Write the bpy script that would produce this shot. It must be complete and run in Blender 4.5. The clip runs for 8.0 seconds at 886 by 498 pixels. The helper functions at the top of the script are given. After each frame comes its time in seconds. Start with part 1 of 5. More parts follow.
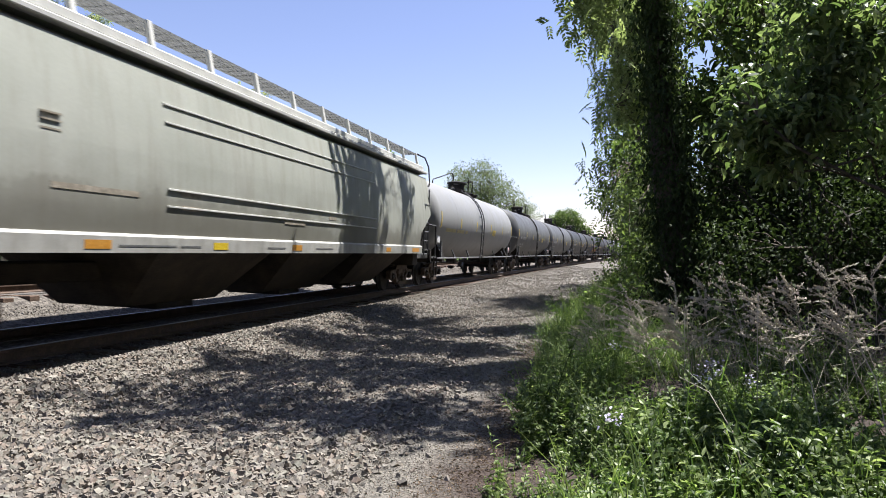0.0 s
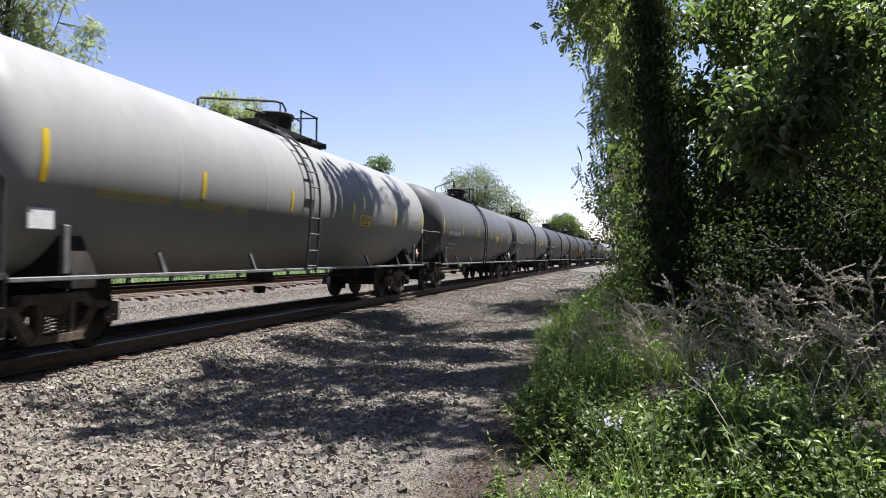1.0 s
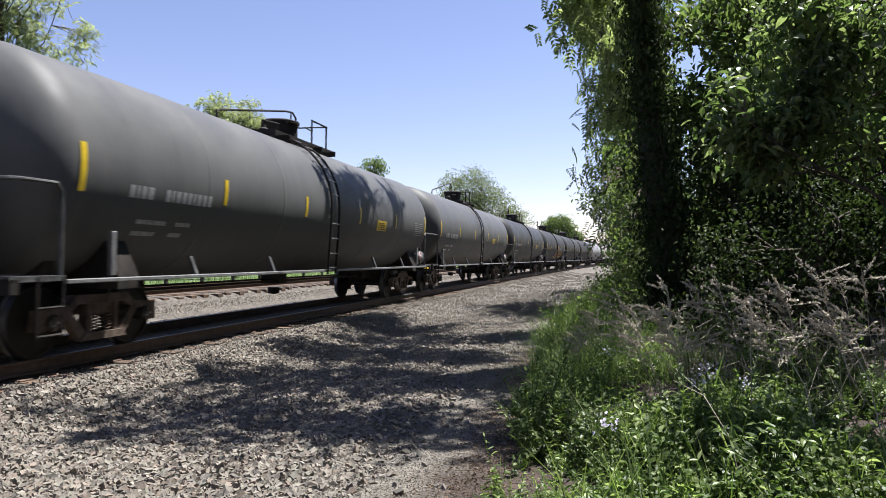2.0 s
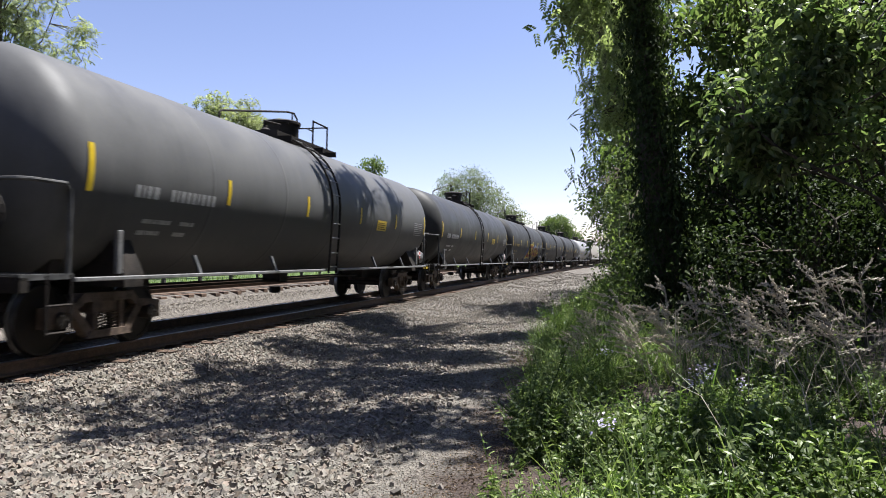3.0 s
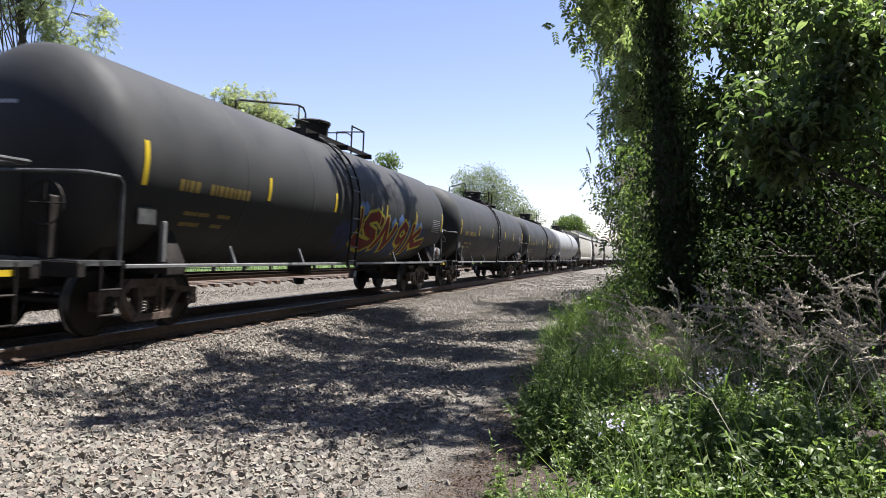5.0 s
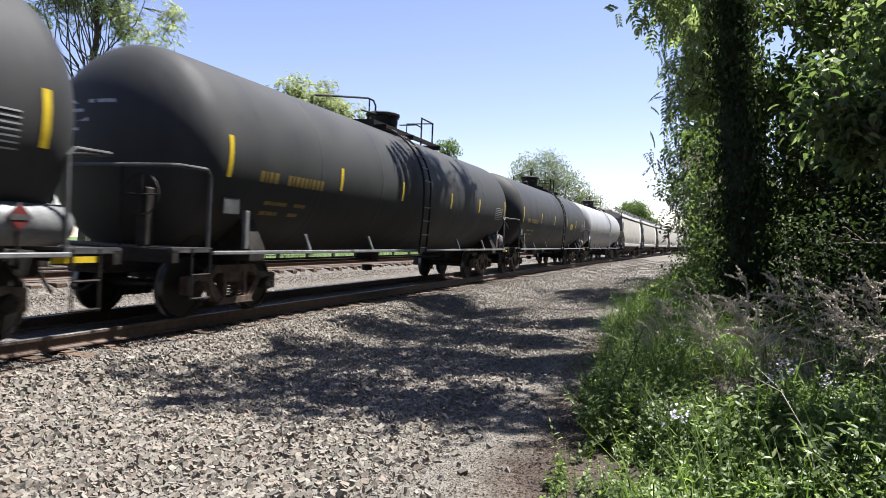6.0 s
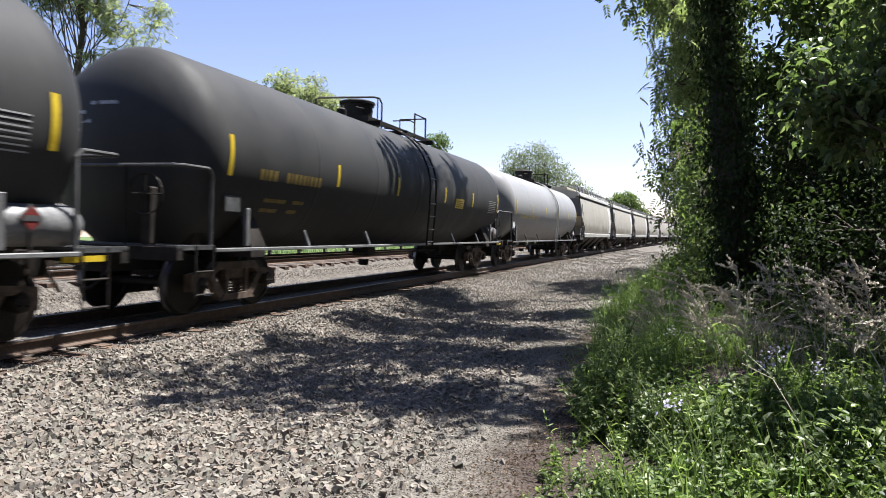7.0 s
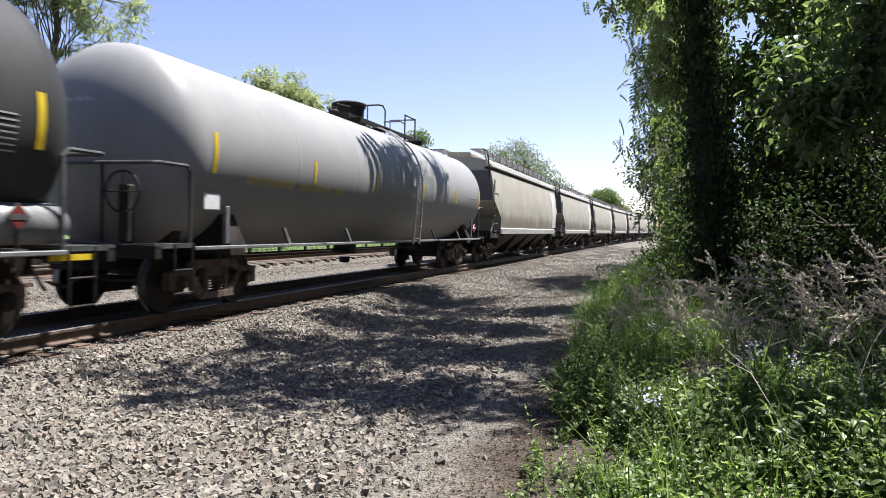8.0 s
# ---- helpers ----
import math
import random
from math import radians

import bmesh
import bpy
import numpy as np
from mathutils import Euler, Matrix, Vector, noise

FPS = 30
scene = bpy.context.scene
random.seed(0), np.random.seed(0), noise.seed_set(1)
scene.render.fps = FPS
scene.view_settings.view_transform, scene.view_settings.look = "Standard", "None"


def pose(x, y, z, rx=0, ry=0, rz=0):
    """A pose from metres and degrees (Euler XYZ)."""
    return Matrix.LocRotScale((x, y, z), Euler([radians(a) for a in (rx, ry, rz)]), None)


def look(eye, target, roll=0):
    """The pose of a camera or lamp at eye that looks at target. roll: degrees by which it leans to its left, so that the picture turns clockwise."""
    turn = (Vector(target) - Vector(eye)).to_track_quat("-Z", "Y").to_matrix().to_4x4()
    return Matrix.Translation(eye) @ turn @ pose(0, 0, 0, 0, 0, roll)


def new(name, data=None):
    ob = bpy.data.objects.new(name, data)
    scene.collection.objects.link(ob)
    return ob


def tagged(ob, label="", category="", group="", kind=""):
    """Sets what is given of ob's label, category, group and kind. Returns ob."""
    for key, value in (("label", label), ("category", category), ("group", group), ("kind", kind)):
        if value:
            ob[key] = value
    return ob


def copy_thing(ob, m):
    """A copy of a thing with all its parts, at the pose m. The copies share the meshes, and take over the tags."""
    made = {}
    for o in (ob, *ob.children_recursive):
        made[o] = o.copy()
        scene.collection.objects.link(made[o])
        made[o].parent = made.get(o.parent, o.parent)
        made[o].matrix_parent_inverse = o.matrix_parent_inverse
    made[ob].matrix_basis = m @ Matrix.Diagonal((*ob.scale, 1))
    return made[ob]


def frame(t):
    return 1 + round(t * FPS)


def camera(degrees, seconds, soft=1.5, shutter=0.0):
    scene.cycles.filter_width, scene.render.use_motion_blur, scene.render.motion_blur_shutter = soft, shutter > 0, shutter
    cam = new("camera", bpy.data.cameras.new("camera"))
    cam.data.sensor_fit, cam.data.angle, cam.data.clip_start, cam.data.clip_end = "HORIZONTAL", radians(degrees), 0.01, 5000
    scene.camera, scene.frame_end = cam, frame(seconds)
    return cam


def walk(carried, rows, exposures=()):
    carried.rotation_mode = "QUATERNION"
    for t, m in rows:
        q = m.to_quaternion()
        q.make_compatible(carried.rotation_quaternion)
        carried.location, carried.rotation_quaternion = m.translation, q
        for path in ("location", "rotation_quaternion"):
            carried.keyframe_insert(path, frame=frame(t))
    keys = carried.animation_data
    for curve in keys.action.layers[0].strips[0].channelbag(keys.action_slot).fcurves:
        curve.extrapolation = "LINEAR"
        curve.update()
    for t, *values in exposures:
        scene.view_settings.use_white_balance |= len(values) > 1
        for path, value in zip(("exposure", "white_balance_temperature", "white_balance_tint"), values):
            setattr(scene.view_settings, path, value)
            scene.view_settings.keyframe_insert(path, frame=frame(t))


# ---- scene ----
# World: the camera stands at the origin, y runs along the track, z = 0 is the gravel path.
cam = camera(64.0, 8.0, soft=0.9, shutter=0.12)
PATH = [
    (0.0, 13.43, 0.38, 0.0), (0.5, 13.37, 0.62, -0.02), (1.0, 13.22, 0.85, 0.71), (1.5, 12.90, 0.98, 0.99),
    (3.0, 12.69, 0.99, 0.75), (3.5, 12.60, 0.90, 0.50), (4.0, 12.50, 0.85, 0.12), (5.5, 15.36, 0.39, -1.49),
    (6.0, 18.54, -0.40, -0.71), (6.5, 19.02, -0.68, -0.38), (7.0, 17.87, -0.90, 0.21), (7.5, 16.51, -1.06, 0.88),
    (8.0, 16.35, -1.16, 0.46)]
walk(cam, [(t, pose(0, 0, 1.6, 90 + p, r, y)) for t, y, p, r in PATH],
     exposures=[(0.0, 1.54), (1.0, 1.48), (4.0, 1.58), (5.5, 1.70), (8.0, 1.66)])

# ---- light ----
SUN = Vector((0.287, 0.31, 1.0)).normalized()
world = bpy.data.worlds.new("world")
scene.world = world
world.use_nodes = True
wn = world.node_tree
sky = wn.nodes.new("ShaderNodeTexSky")
sky.sky_type = "NISHITA"
sky.sun_disc = False
sky.sun_elevation = math.asin(SUN.z)
sky.sun_rotation = math.atan2(SUN.x, SUN.y)
sky.air_density, sky.dust_density, sky.ozone_density = 1.0, 0.1, 2.2
wn.nodes["Background"].inputs["Strength"].default_value = 0.056
tint = wn.nodes.new("ShaderNodeMix")
tint.data_type, tint.blend_type = "RGBA", "MULTIPLY"
tint.inputs[0].default_value = 1.0
tint.inputs[7].default_value = (1.22, 1.02, 1.12, 1.0)
wn.links.new(sky.outputs[0], tint.inputs[6])
wn.links.new(tint.outputs[2], wn.nodes["Background"].inputs["Color"])
sun = new("sun", bpy.data.lights.new("sun", "SUN"))
sun.data.energy, sun.data.angle, sun.data.color = 5.0, radians(0.53), (1.0, 0.985, 0.97)
sun.matrix_world = look(SUN * 50, (0, 0, 0))

# ---- plan ----
CURVE = 1716.0          # radius of the track's curve to the right
NEAR, FAR = -7.73, -11.83   # centre lines of the two tracks abreast of the camera
RAIL, RAIL2 = 0.495, 1.02   # heights of the rail tops
CANT = 1.9
rng = np.random.default_rng(7)


def bend(y):
    return y * y / (2 * CURVE)


def smooth(a, b, x):
    t = np.clip((x - a) / (b - a), 0, 1)
    return t * t * (3 - 2 * t)


def ground_height(x, y):
    """The ground: path, ballast shoulders, track beds and the bank of weeds."""
    u = x - bend(np.clip(y, -60, 400))
    z = 0.27 * smooth(-4.4, -6.25, u)
    z = z - 0.028 * smooth(-6.12, -6.3, u) + 0.088 * smooth(-7.0, -8.5, u) + 0.48 * smooth(-9.95, -10.7, u)
    z = z - 0.35 * smooth(-13.4, -15.0, u)
    z = z + 0.25 * smooth(-0.9, 1.2, u) + 0.3 * smooth(2.0, 7.0, u)
    slump = smooth(-6.1, -5.3, u) * (1 - smooth(-4.5, -3.6, u))
    z = z - 0.10 * slump * (0.5 + 0.5 * np.sin(0.95 * y + 0.8 * np.sin(0.31 * y))) * smooth(3.0, 6.0, y)
    rough = smooth(-6.3, -5.2, u) * (1 - smooth(-0.8, 0.2, u))
    z = z + rough * (0.035 * np.sin(x * 1.9 + y * 0.7) * np.sin(y * 0.9 - x * 0.6) + 0.018 * np.sin(x * 3.7 - y * 2.3 + 1.3 * np.sin(y)))
    return z


# ---- materials ----
def nodes_of(name):
    m = bpy.data.materials.new(name)
    m.use_nodes = True
    t = m.node_tree
    return m, t, t.nodes["Principled BSDF"]


def tex(t, kind, scale, coords, detail=4.0, rough=0.6):
    n = t.nodes.new(kind)
    n.inputs["Scale"].default_value = scale
    if kind == "ShaderNodeTexNoise":
        n.inputs["Detail"].default_value = detail
        n.inputs["Roughness"].default_value = rough
    t.links.new(coords, n.inputs["Vector"])
    return n


def ramp(t, fac, stops):
    r = t.nodes.new("ShaderNodeValToRGB")
    while len(r.color_ramp.elements) < len(stops):
        r.color_ramp.elements.new(0.5)
    for e, (p, c) in zip(r.color_ramp.elements, stops):
        e.position = p
        e.color = (*c, 1) if len(c) == 3 else c
    t.links.new(fac, r.inputs[0])
    return r


def mix(t, fac, a, b, kind="MIX"):
    n = t.nodes.new("ShaderNodeMix")
    n.data_type, n.blend_type = "RGBA", kind
    if isinstance(fac, float):
        n.inputs[0].default_value = fac
    else:
        t.links.new(fac, n.inputs[0])
    for socket, v in ((6, a), (7, b)):
        if isinstance(v, tuple):
            n.inputs[socket].default_value = (*v, 1)
        else:
            t.links.new(v, n.inputs[socket])
    return n.outputs[2]


def grey(v):
    return (v, v, v)


def surface(name, c1, c2, scale=3.0, rough=0.6, metal=0.0, bump=0.0, fine=40.0, vary=0.0, streak=None, stretch=(1, 1, 1), gloss=0.4, grime=None, grain=0.2):
    """A surface with broad stains between two colours, fine grain, a bump and, for pieces, a shade of their own."""
    m, t, p = nodes_of(name)
    tc = t.nodes.new("ShaderNodeTexCoord")
    mp = t.nodes.new("ShaderNodeMapping")
    mp.inputs["Scale"].default_value = stretch
    t.links.new(tc.outputs["Object"], mp.inputs["Vector"])
    co = mp.outputs[0]
    n1 = tex(t, "ShaderNodeTexNoise", scale, co, 6)
    n2 = tex(t, "ShaderNodeTexNoise", fine, co, 3)
    col = ramp(t, n1.outputs["Fac"], [(0.3, c1), (0.7, c2)]).outputs[0]
    fine_c = ramp(t, n2.outputs["Fac"], [(0.3, grey(1 - grain)), (0.7, grey(1 + grain))]).outputs[0]
    col = mix(t, 1.0, col, fine_c, "MULTIPLY")
    if streak:
        mp2 = t.nodes.new("ShaderNodeMapping")
        mp2.inputs["Scale"].default_value = (1.0, 2.2, 0.18)
        t.links.new(tc.outputs["Object"], mp2.inputs["Vector"])
        n3 = tex(t, "ShaderNodeTexNoise", 2.3, mp2.outputs[0], 6, 0.7)
        f3 = ramp(t, n3.outputs["Fac"], [(0.48, grey(0)), (0.75, grey(0.45))]).outputs[0]
        col = mix(t, f3, col, streak)
    if grime:
        sep = t.nodes.new("ShaderNodeSeparateXYZ")
        t.links.new(tc.outputs["Object"], sep.inputs[0])
        ng = tex(t, "ShaderNodeTexNoise", 0.55, tc.outputs["Object"], 9, 0.6)
        ma = t.nodes.new("ShaderNodeMath")
        ma.operation = "MULTIPLY_ADD"
        t.links.new(ng.outputs["Fac"], ma.inputs[0])
        ma.inputs[1].default_value = -2.6
        t.links.new(sep.outputs[2], ma.inputs[2])
        fg = ramp(t, ma.outputs[0], [(0.1, grey(0.7)), (0.5, grey(0.5)), (0.62, grey(0.22)), (1.0, grey(0.0))]).outputs[0]
        col = mix(t, fg, col, grime)
    if vary:
        oi = t.nodes.new("ShaderNodeObjectInfo")
        f = ramp(t, oi.outputs["Random"], [(0, grey(1 - vary)), (1, grey(1 + vary))]).outputs[0]
        col = mix(t, 1.0, col, f, "MULTIPLY")
    t.links.new(col, p.inputs["Base Color"])
    rr = ramp(t, n1.outputs["Fac"], [(0.3, grey(max(rough - 0.1, 0.05))), (0.7, grey(min(rough + 0.1, 1)))]).outputs[0]
    t.links.new(rr, p.inputs["Roughness"])
    p.inputs["Metallic"].default_value = metal
    p.inputs["Specular IOR Level"].default_value = gloss
    if bump:
        b = t.nodes.new("ShaderNodeBump")
        b.inputs["Strength"].default_value = bump
        b.inputs["Distance"].default_value = 0.02
        t.links.new(n2.outputs["Fac"], b.inputs["Height"])
        t.links.new(b.outputs[0], p.inputs["Normal"])
    return m


def stone_material(name, dark, light, island=True):
    m, t, p = nodes_of(name)
    tc = t.nodes.new("ShaderNodeTexCoord")
    geo = t.nodes.new("ShaderNodeNewGeometry")
    oi = t.nodes.new("ShaderNodeObjectInfo")
    fac = geo.outputs["Random Per Island"] if island else oi.outputs["Random"]
    def shade(q, r, g, b):
        return tuple((d + (l - d) * q) * k for d, l, k in zip(dark, light, (r, g, b)))
    col = ramp(t, fac, [(0.0, dark), (0.16, shade(0.7, 1.0, 1.0, 1.0)), (0.3, shade(0.3, 1.12, 1.0, 0.9)), (0.45, shade(0.85, 1.0, 1.0, 0.98)), (0.6, shade(0.45, 0.95, 1.02, 0.98)),
                        (0.74, shade(0.62, 1.12, 0.98, 0.92)), (0.88, shade(0.25, 1.0, 1.0, 1.05)), (1.0, light)]).outputs[0]
    n = tex(t, "ShaderNodeTexNoise", 45.0, tc.outputs["Object"], 5)
    f = ramp(t, n.outputs["Fac"], [(0.3, grey(0.7)), (0.7, grey(1.2))]).outputs[0]
    col = mix(t, 1.0, col, f, "MULTIPLY")
    t.links.new(col, p.inputs["Base Color"])
    p.inputs["Roughness"].default_value = 0.9
    b = t.nodes.new("ShaderNodeBump")
    b.inputs["Strength"].default_value = 0.4
    b.inputs["Distance"].default_value = 0.01
    t.links.new(n.outputs["Fac"], b.inputs["Height"])
    t.links.new(b.outputs[0], p.inputs["Normal"])
    return m


def leaf_material(name, c1, c2, c3, translucent=0.5, rough=0.5, gloss=0.3):
    """Leaves that differ one from another and let light through."""
    m, t, p = nodes_of(name)
    geo = t.nodes.new("ShaderNodeNewGeometry")
    tc = t.nodes.new("ShaderNodeTexCoord")
    col = ramp(t, geo.outputs["Random Per Island"], [(0.0, c1), (0.55, c2), (1.0, c3)]).outputs[0]
    n = tex(t, "ShaderNodeTexNoise", 1.4, tc.outputs["Object"], 3)
    f = ramp(t, n.outputs["Fac"], [(0.32, grey(0.55)), (0.68, grey(1.3))]).outputs[0]
    col = mix(t, 1.0, col, f, "MULTIPLY")
    t.links.new(col, p.inputs["Base Color"])
    p.inputs["Roughness"].default_value = rough
    p.inputs["Specular IOR Level"].default_value = gloss
    tr = t.nodes.new("ShaderNodeBsdfTranslucent")
    t.links.new(mix(t, 1.0, col, (1.22, 1.34, 0.8), "MULTIPLY"), tr.inputs["Color"])
    ms = t.nodes.new("ShaderNodeMixShader")
    ms.inputs[0].default_value = translucent
    t.links.new(p.outputs[0], ms.inputs[1])
    t.links.new(tr.outputs[0], ms.inputs[2])
    t.links.new(ms.outputs[0], t.nodes["Material Output"].inputs["Surface"])
    return m


def ground_material():
    """Crushed stone under the tracks, fine worn gravel on the path, earth under the weeds."""
    m, t, p = nodes_of("ground")
    geo = t.nodes.new("ShaderNodeNewGeometry")
    sep = t.nodes.new("ShaderNodeSeparateXYZ")
    t.links.new(geo.outputs["Position"], sep.inputs[0])

    def calc(op, a, b):
        n = t.nodes.new("ShaderNodeMath")
        n.operation = op
        for k, v in enumerate((a, b)):
            if isinstance(v, (int, float)):
                n.inputs[k].default_value = v
            else:
                t.links.new(v, n.inputs[k])
        return n.outputs[0]
    u = calc("SUBTRACT", sep.outputs[0], calc("DIVIDE", calc("MULTIPLY", sep.outputs[1], sep.outputs[1]), 2 * CURVE))
    wob = tex(t, "ShaderNodeTexNoise", 1.1, geo.outputs["Position"], 5)
    u = calc("ADD", u, calc("MULTIPLY", calc("SUBTRACT", wob.outputs["Fac"], 0.5), 1.6))
    v1 = tex(t, "ShaderNodeTexVoronoi", 24.0, geo.outputs["Position"])
    v2 = tex(t, "ShaderNodeTexVoronoi", 60.0, geo.outputs["Position"])
    nf = tex(t, "ShaderNodeTexNoise", 3.0, geo.outputs["Position"], 8, 0.7)
    stone = ramp(t, v1.outputs["Color"], [(0.1, (0.037, 0.03, 0.025)), (0.9, (0.16, 0.14, 0.117))]).outputs[0]
    fine = ramp(t, v2.outputs["Color"], [(0.1, (0.079, 0.07, 0.058)), (0.9, (0.186, 0.166, 0.138))]).outputs[0]
    earth = ramp(t, nf.outputs["Fac"], [(0.3, (0.02, 0.013, 0.01)), (0.7, (0.06, 0.038, 0.028))]).outputs[0]
    grass = ramp(t, nf.outputs["Fac"], [(0.3, (0.037, 0.067, 0.015)), (0.7, (0.096, 0.141, 0.037))]).outputs[0]

    def step(a, b):
        n = t.nodes.new("ShaderNodeMapRange")
        n.inputs["From Min"].default_value, n.inputs["From Max"].default_value = a, b
        t.links.new(u, n.inputs["Value"])
        return n.outputs[0]
    col = mix(t, step(-4.6, -3.6), stone, fine)
    dust = ramp(t, nf.outputs["Fac"], [(0.35, grey(0.72)), (0.65, grey(1.12))]).outputs[0]
    col = mix(t, 1.0, col, dust, "MULTIPLY")
    col = mix(t, step(-1.55, -0.9), col, earth)
    col = mix(t, step(-14.2, -15.4), col, grass)
    t.links.new(col, p.inputs["Base Color"])
    p.inputs["Roughness"].default_value = 0.95
    b = t.nodes.new("ShaderNodeBump")
    b.inputs["Strength"].default_value = 0.8
    b.inputs["Distance"].default_value = 0.03
    t.links.new(calc("ADD", v1.outputs["Distance"], calc("MULTIPLY", v2.outputs["Distance"], 0.5)), b.inputs["Height"])
    t.links.new(b.outputs[0], p.inputs["Normal"])
    return m


M_GROUND = ground_material()
M_STONE = stone_material("ballast_stone", (0.064, 0.056, 0.047), (0.232, 0.207, 0.174))
M_STONE1 = stone_material("loose_stone", (0.064, 0.056, 0.047), (0.232, 0.207, 0.174), island=False)
M_RAIL = surface("rail_steel", (0.05, 0.033, 0.024), (0.12, 0.08, 0.058), 8, 0.8, 0.1, 0.2)
M_RAILHEAD = surface("polished_rail", grey(0.16), grey(0.24), 4, 0.45, 0.8)
M_TIE = surface("tie_wood", (0.045, 0.027, 0.018), (0.12, 0.075, 0.05), 5, 0.9, 0, 0.8, 30, vary=0.35, stretch=(0.3, 3, 3))
M_BLACK = surface("black_tank_paint", grey(0.033), grey(0.044), 1.2, 0.6, 0, 0.03, 30, streak=(0.05, 0.049, 0.047), gloss=0.12, grain=0.04)
M_GREY = surface("grey_tank_paint", (0.078, 0.078, 0.079), (0.10, 0.10, 0.10), 1.2, 0.5, 0, 0.03, 30, streak=(0.115, 0.113, 0.108), gloss=0.12, grain=0.04)
M_DARK = surface("dark_grey_tank_paint", grey(0.036), grey(0.05), 1.2, 0.5, 0, 0.03, 30, streak=(0.065, 0.063, 0.06), gloss=0.12, grain=0.04)
M_WHITE = surface("white_tank_paint", grey(0.215), (0.24, 0.238, 0.234), 1.0, 0.5, 0, 0.03, 30, streak=(0.18, 0.171, 0.158), gloss=0.12, grain=0.04)
M_FRAME = surface("sooty_steel", (0.013, 0.012, 0.011), (0.037, 0.031, 0.027), 4, 0.7, 0.1, 0.2, gloss=0.15)
M_TRUCK = surface("rusty_cast_steel", (0.03, 0.024, 0.02), (0.15, 0.11, 0.085), 6, 0.75, 0.1, 0.3, gloss=0.2)
M_WHEEL = surface("wheel_steel", (0.011, 0.01, 0.009), (0.026, 0.02, 0.016), 8, 0.6, 0.4, 0.2)
M_TREAD = surface("worn_tread", grey(0.089), grey(0.163), 8, 0.4, 0.9)
M_BAR = surface("grey_bar", grey(0.044), grey(0.104), 5, 0.5, 0.2, 0.1)
M_RUNG = surface("pale_bar", grey(0.074), grey(0.155), 5, 0.5, 0.1, 0.1)
M_SIDEBAR = surface("bright_bar", grey(0.10), grey(0.19), 5, 0.5, 0.1, 0.1)
M_YELLOW = surface("yellow_tape", (0.459, 0.311, 0.015), (0.555, 0.407, 0.03), 9, 0.4)
M_LETTER = surface("white_lettering", grey(0.24), grey(0.38), 20, 0.6)
M_YLETTER = surface("yellow_lettering", (0.148, 0.104, 0.022), (0.237, 0.163, 0.037), 20, 0.6)
M_PALELETTER = surface("faded_yellow_lettering", (0.30, 0.24, 0.09), (0.36, 0.31, 0.17), 20, 0.6)
M_RED = surface("red_sign", (0.37, 0.022, 0.022), (0.459, 0.037, 0.03), 9, 0.4)
M_SIGN = surface("white_sign", grey(0.518), grey(0.592), 9, 0.5)
M_SPRAY_BLUE = surface("blue_spray", (0.074, 0.126, 0.311), (0.148, 0.237, 0.459), 3, 0.7, gloss=0.1)
M_SPRAY_DIM = surface("dim_blue_spray", (0.03, 0.041, 0.089), (0.067, 0.081, 0.163), 3, 0.7, gloss=0.1)
M_SPRAY_RED = surface("red_spray", (0.10, 0.02, 0.018), (0.20, 0.036, 0.03), 3, 0.7, gloss=0.1)
M_SPRAY_YELLOW = surface("yellow_spray", (0.36, 0.30, 0.035), (0.50, 0.44, 0.08), 4, 0.7, gloss=0.1)
M_FENCE = surface("weathered_fence", (0.022, 0.02, 0.017), (0.052, 0.044, 0.037), 4, 0.9, 0, 0.3)
M_HOPPER = surface("pale_hopper_paint", (0.27, 0.277, 0.239), (0.32, 0.324, 0.285), 0.8, 0.6, 0, 0.04, 25, streak=(0.17, 0.155, 0.122), gloss=0.15, grime=(0.111, 0.1, 0.078), grain=0.04)
M_HOPPER2 = surface("beige_hopper_paint", (0.281, 0.263, 0.222), (0.37, 0.348, 0.296), 0.9, 0.62, 0, 0.04, 25, streak=(0.148, 0.126, 0.096), gloss=0.15, grime=(0.126, 0.107, 0.081), grain=0.04)
M_TRIM = surface("white_trim", (0.407, 0.4, 0.37), (0.518, 0.511, 0.481), 3, 0.55, 0, 0.05, grain=0.04)
M_SILL = surface("grimy_cream_sill", (0.25, 0.245, 0.222), (0.36, 0.352, 0.325), 2.2, 0.6, 0, 0.05, streak=(0.14, 0.125, 0.10), gloss=0.2, grain=0.06)
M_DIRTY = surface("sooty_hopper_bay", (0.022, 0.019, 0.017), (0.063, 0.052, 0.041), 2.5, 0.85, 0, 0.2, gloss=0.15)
M_GRATE = surface("galvanised_grating", grey(0.2), grey(0.32), 9, 0.5, 0.4)
M_ORANGE = surface("amber_label", (0.37, 0.163, 0.022), (0.459, 0.222, 0.037), 12, 0.5)
M_BARK = surface("bark", (0.026, 0.021, 0.016), (0.074, 0.059, 0.046), 7, 0.95, 0, 1.0, 35, stretch=(2, 2, 0.4))
M_TWIG = surface("twig_bark", (0.044, 0.036, 0.027), (0.096, 0.078, 0.059), 9, 0.9)
M_DRY = surface("dry_plume", (0.27, 0.235, 0.18), (0.42, 0.375, 0.30), 9, 0.9)
M_STRAW = surface("dry_stalk", (0.16, 0.135, 0.10), (0.34, 0.30, 0.24), 9, 0.9)
M_LEAF = leaf_material("broad_leaf", (0.05, 0.08, 0.023), (0.09, 0.13, 0.039), (0.16, 0.20, 0.072))
M_LEAFO = leaf_material("pale_locust_leaf", (0.13, 0.16, 0.07), (0.19, 0.225, 0.105), (0.27, 0.30, 0.165), 0.58, 0.5)
